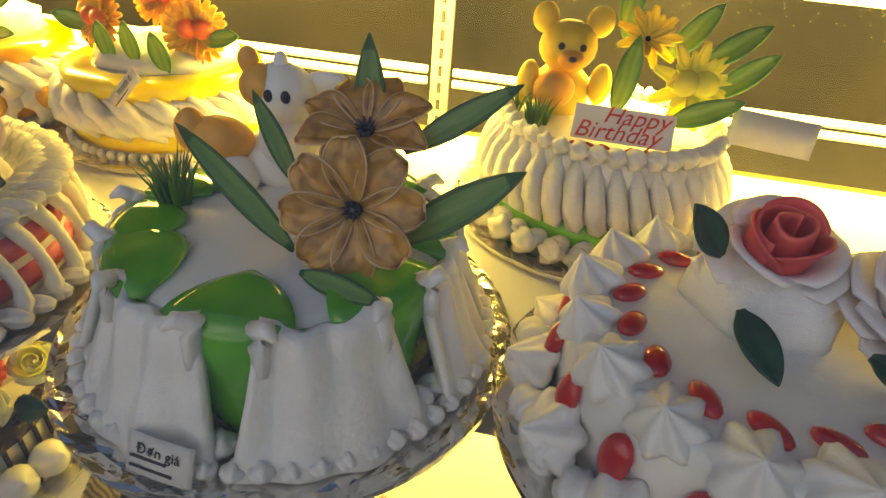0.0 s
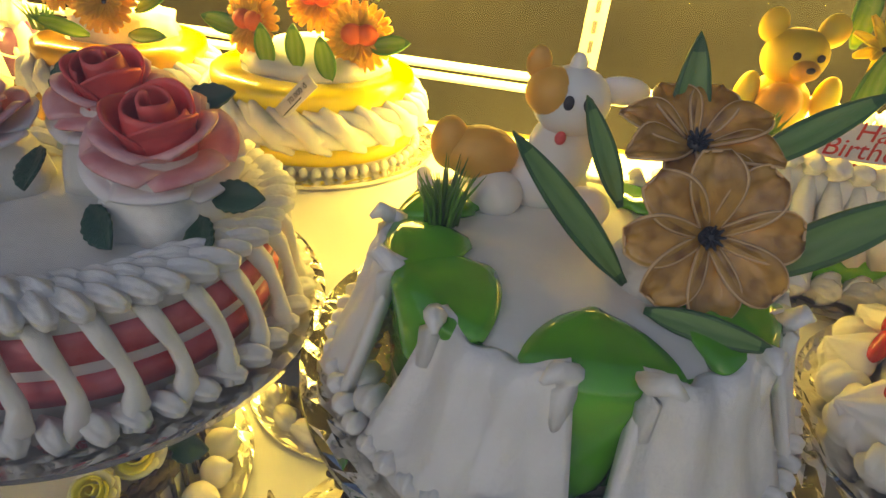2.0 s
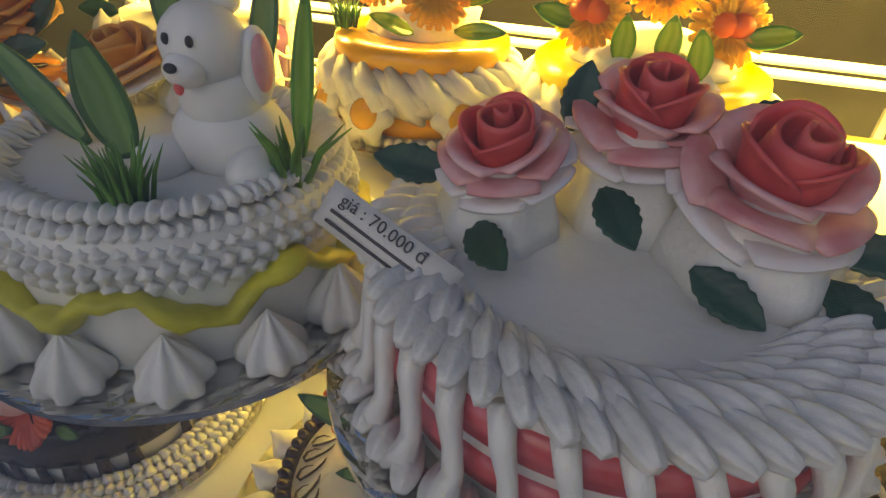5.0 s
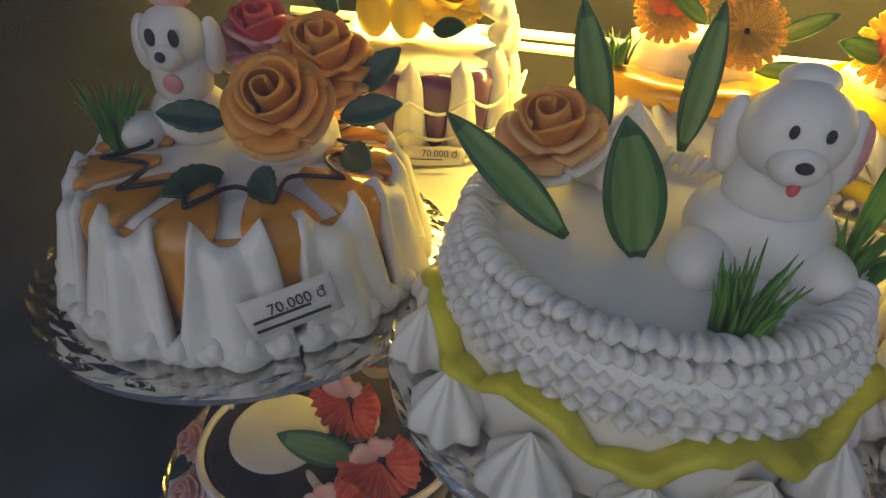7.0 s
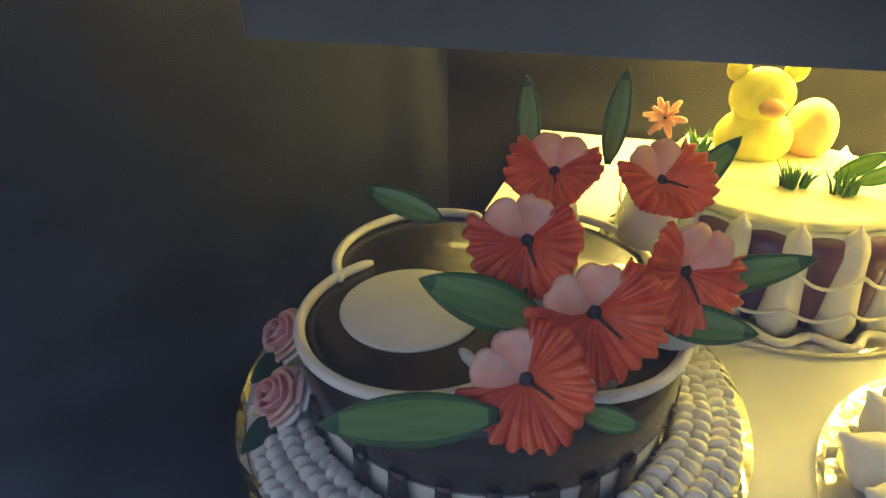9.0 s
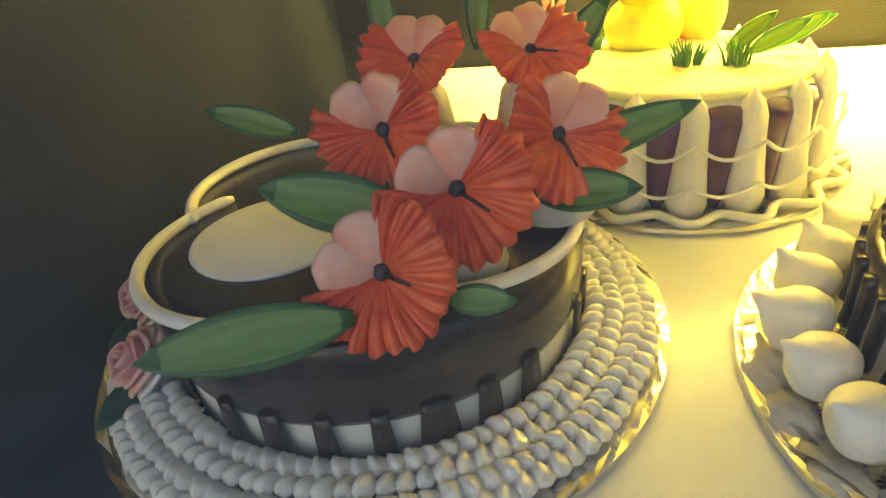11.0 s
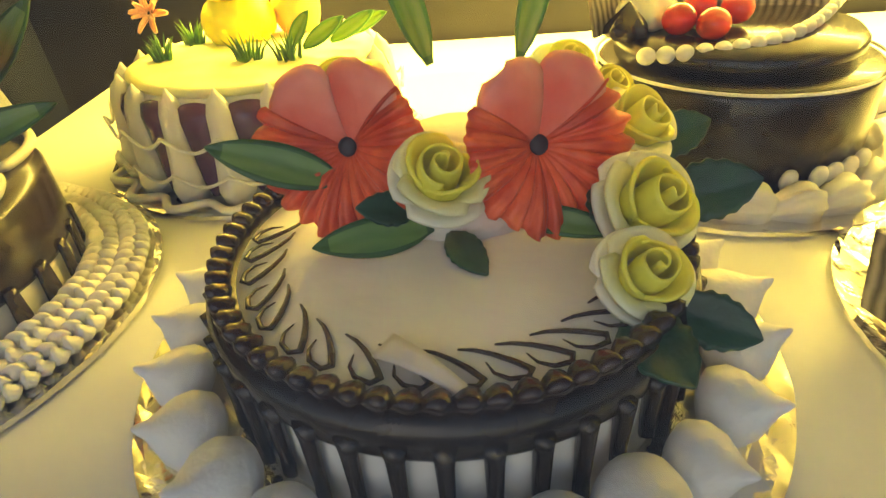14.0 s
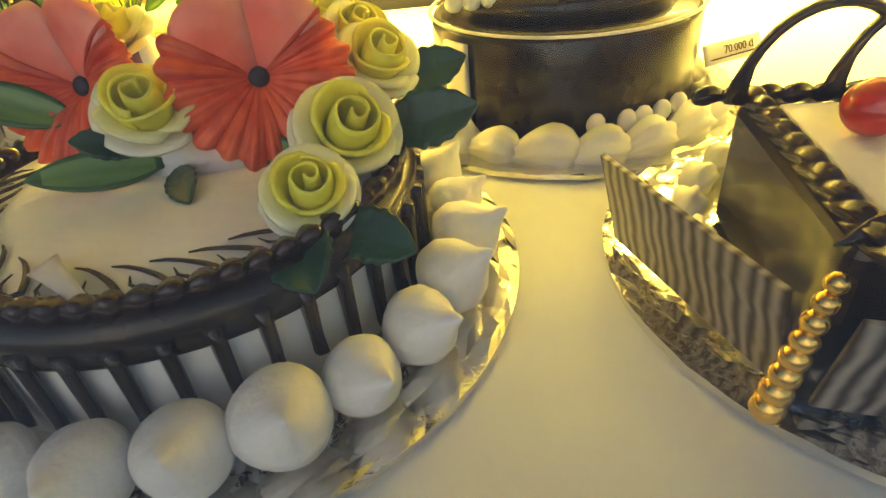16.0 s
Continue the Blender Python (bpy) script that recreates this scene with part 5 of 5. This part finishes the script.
def cake_chocolate():
    x, y = -0.213, 0.498
    board(x, y, LOW, 0.124)
    c = cake_at(x, y, LOW, "tall dark chocolate cake with white pearls and cherries")
    R, H = 0.088, 0.068
    body(c, R, H, CHOC)
    pts = [polar(R + 0.001, a, H - 0.001) for a in range(0, 361, 5)]
    put("icing_line", tube("icing_line", pts, [0.0011] * len(pts), CREAM, 6), c, None, "thin cream line round the top edge")
    put("plateau", lathe("plateau", [(R - 0.012, 0), (R - 0.012, 0.012), (R - 0.016, 0.016), (0.01, 0.017)], CHOC, 72), c, pose(0, 0.004, H))
    pearl = ball("pearl", 0.0052, CREAM, 1, 1, 0.9, 14)
    for i in range(16):
        t = i / 15
        put("pearl", pearl, c, pose(lerp(-0.080, 0.070, t), -0.030 - 0.030 * math.sin(math.pi * t) + 0.03 * t, H + 0.012 + 0.012 * t) @ Matrix.Scale(lerp(1.1, 0.75, t), 4), "white icing pearl")
    ch = ball("cherry", 0.0105, CHERRY, 1, 1, 0.92, 18)
    for dx, dy, dz in ((-0.050, -0.010, 0.026), (-0.030, 0.002, 0.030), (-0.010, -0.008, 0.028), (-0.034, -0.022, 0.024)):
        put("cherry", ch, c, pose(dx, dy, H + dz), "glossy red cherry")
    for dx, dy, rz, w, h in ((-0.070, 0.030, 35, 0.06, 0.05), (0.050, 0.034, -20, 0.085, 0.045), (0.010, 0.050, 0, 0.06, 0.05)):
        put("chocolate_plate", box("chocolate_plate", -w / 2, w / 2, -0.0012, 0.0012, 0, h, ZEBRA, 0.0006), c, pose(dx, dy, H + 0.014, -14, 0, rz), "brown and cream striped chocolate plate")
    put("dollop", dollop(0.020, 0.032, CREAM, 7, 2.5), c, pose(-0.054, 0.022, H + 0.016))
    for i in range(3):
        put("dollop", dollop(0.013, 0.022, CHOCLINE, 7, 2.5), c, pose(-0.076 + i * 0.012, 0.006 + i * 0.014, H + 0.014))
    put("icing_panel", sheet("icing_panel", lambda u, v: ((R + 0.003) * math.cos(radians(198 + 13 * u)), (R + 0.003) * math.sin(radians(198 + 13 * u)), lerp(0.008, 0.06, v)), 12, 4, 0.003, CREAM), c, None, "white cream panel on the side")
    shells(c, 21, R + 0.016, 0.000, 0.044, 0.021, 0.012, out=6, lobes=7, start=5, curl=-0.15, jig=3)
    bit = ball("cream_peak", 0.006, CREAM, 1, 0.6, 1.2, 10)
    for a in (262, 274, 281, 290, 300):
        put("cream_peak", bit, c, Matrix.Translation(polar(R + 0.003, a, 0.016)))
    price_tag((x + 0.112, y - 0.030, LOW + 0.030), 66, 0, 14, 0.052, 0.014, (("70.000 đ", 0.004, 0.001, 0.0075),), "paper price label beside the chocolate cake", 1)


def cake_zebra():
    x, y = -0.142, 0.258
    board(x, y, LOW, 0.122)
    c = cake_at(x - 0.023, y - 0.016, LOW, "square chocolate cake with striped plates and gold beads", -18)
    S, H = 0.053, 0.055
    put("body", box("body", -S, S, -S, S, 0, H, CHOC, 0.004), c)
    put("icing_top", box("icing_top", -S + 0.012, S - 0.012, -S + 0.012, S - 0.012, H, H + 0.003, CREAM2, 0.001), c, None, "pale cream top")
    for rz in (0, 90, 180, 270):
        m = pose(0, 0, 0, 0, 0, rz)
        for i in range(11):
            put("shell", shell_mesh(0.020, 0.0065, 0.006, CHOCLINE, 5), c, m @ pose(-S + 0.006 + i * 0.0112, -S + 0.004, H + 0.001, 0, 0, 200))
    gb = ball("gold_bead", 0.0058, GOLD, 1, 1, 1, 14)
    plate = box("chocolate_plate", 0.0, 0.094, -0.0012, 0.0012, 0.0, H * 0.80, ZEBRA, 0.0006)
    for k in (0, 180):
        m = pose(0, 0, 0, 0, 0, k)
        put("chocolate_plate", plate, c, m @ pose(-S - 0.006, -S - 0.001, 0.003, 0, 0, 115) @ pose(0, 0, 0, -14, 0, 0), "grey and brown striped chocolate plate")
        put("chocolate_plate", plate, c, m @ pose(-S - 0.001, -S - 0.007, 0.003, 0, 0, -10) @ pose(0, 0, 0, 14, 0, 0), "grey and brown striped chocolate plate")
        for i in range(8):
            t = i / 7
            put("gold_bead", gb, c, m @ pose(-S - 0.007 - 0.008 * (1 - t), -S - 0.009 - 0.003 * (1 - t), 0.007 + 0.044 * t) @ Matrix.Scale(lerp(0.92, 0.56, t), 4), "shiny gold bead")
    put("cherry", ball("cherry", 0.0105, CHERRY, 1, 1, 0.92, 20), c, pose(-0.024, 0.010, H + 0.013), "glossy red cherry")
    for i in range(3):
        a0 = i * 120
        pts = [polar(0.012 + 0.004 * k / 10, a0 + k * 26, H + 0.004 + 0.002 * k) for k in range(11)]
        put("icing_scroll", tube("icing_scroll", pts, [0.002] * 11, PEACH, 7), c, pose(-0.006, -0.012, 0))
    for dx, dy, rr in ((-0.028, 0.040, 0.030), (0.010, 0.044, 0.032), (0.040, 0.030, 0.028)):
        pts = [Vector((dx + rr * math.cos(a), dy, H + 0.004 + rr * 1.2 * math.sin(a))) for a in np.linspace(0, math.pi, 16)]
        put("chocolate_hoop", tube("chocolate_hoop", pts, [0.0042] * 16, CHOC, 8, flat=0.5), c, None, "dark chocolate hoop")
    for k in range(22):
        a = k * 360 / 22
        put("shell", shell_mesh(0.032, 0.014, 0.012, CREAM, 6), c, Matrix.Translation(polar(0.090, a, 0.002) + Vector((0.021, 0.025, 0))) @ Matrix.Rotation(radians(a - 100), 4, "Z"))


for build, old, spot, turn, size, level in (
    (cake_rose, (-0.312, 0.269), (-0.298, 0.258), 0, 0.96, UP),
    (cake_lily, (-0.049, 0.281), (-0.045, 0.285), 0, 1.03, UP),
    (cake_drops, (0.215, 0.262), (0.210, 0.268), 0, 1.0, UP),
    (cake_dog, (-0.572, 0.366), (-0.512, 0.262), 8.4, 1.13, UP),
    (cake_orange, (-0.766, 0.413), (-0.720, 0.294), 8.4, 1.11, UP),
    (cake_c, (-0.298, 0.545), (-0.285, 0.538), 0, 0.96, UP),
    (cake_b, (-0.51, 0.595), (-0.470, 0.525), 8.4, 1.03, UP),
    (cake_bear, (0.141, 0.501), (0.140, 0.495), 0, 1.0, UP),
    (cake_purple, (-0.705, 0.628), (-0.700, 0.545), 8.4, 1.10, UP),
    (cake_hibiscus, (-0.728, 0.437), (-0.690, 0.315), 10.9, 0.93, LOW),
    (cake_drip, (-0.434, 0.337), (-0.391, 0.280), 10.9, 0.955, LOW),
    (cake_purple_low, (-0.53, 0.622), (-0.530, 0.515), 10.9, 0.945, LOW),
    (cake_chocolate, (-0.213, 0.498), (-0.205, 0.462), 10.9, 0.96, LOW),
    (cake_zebra, (-0.142, 0.258), (-0.098, 0.258), 10.9, 1.0, LOW),
):
    stand(old, spot, turn, size, level)
    build()
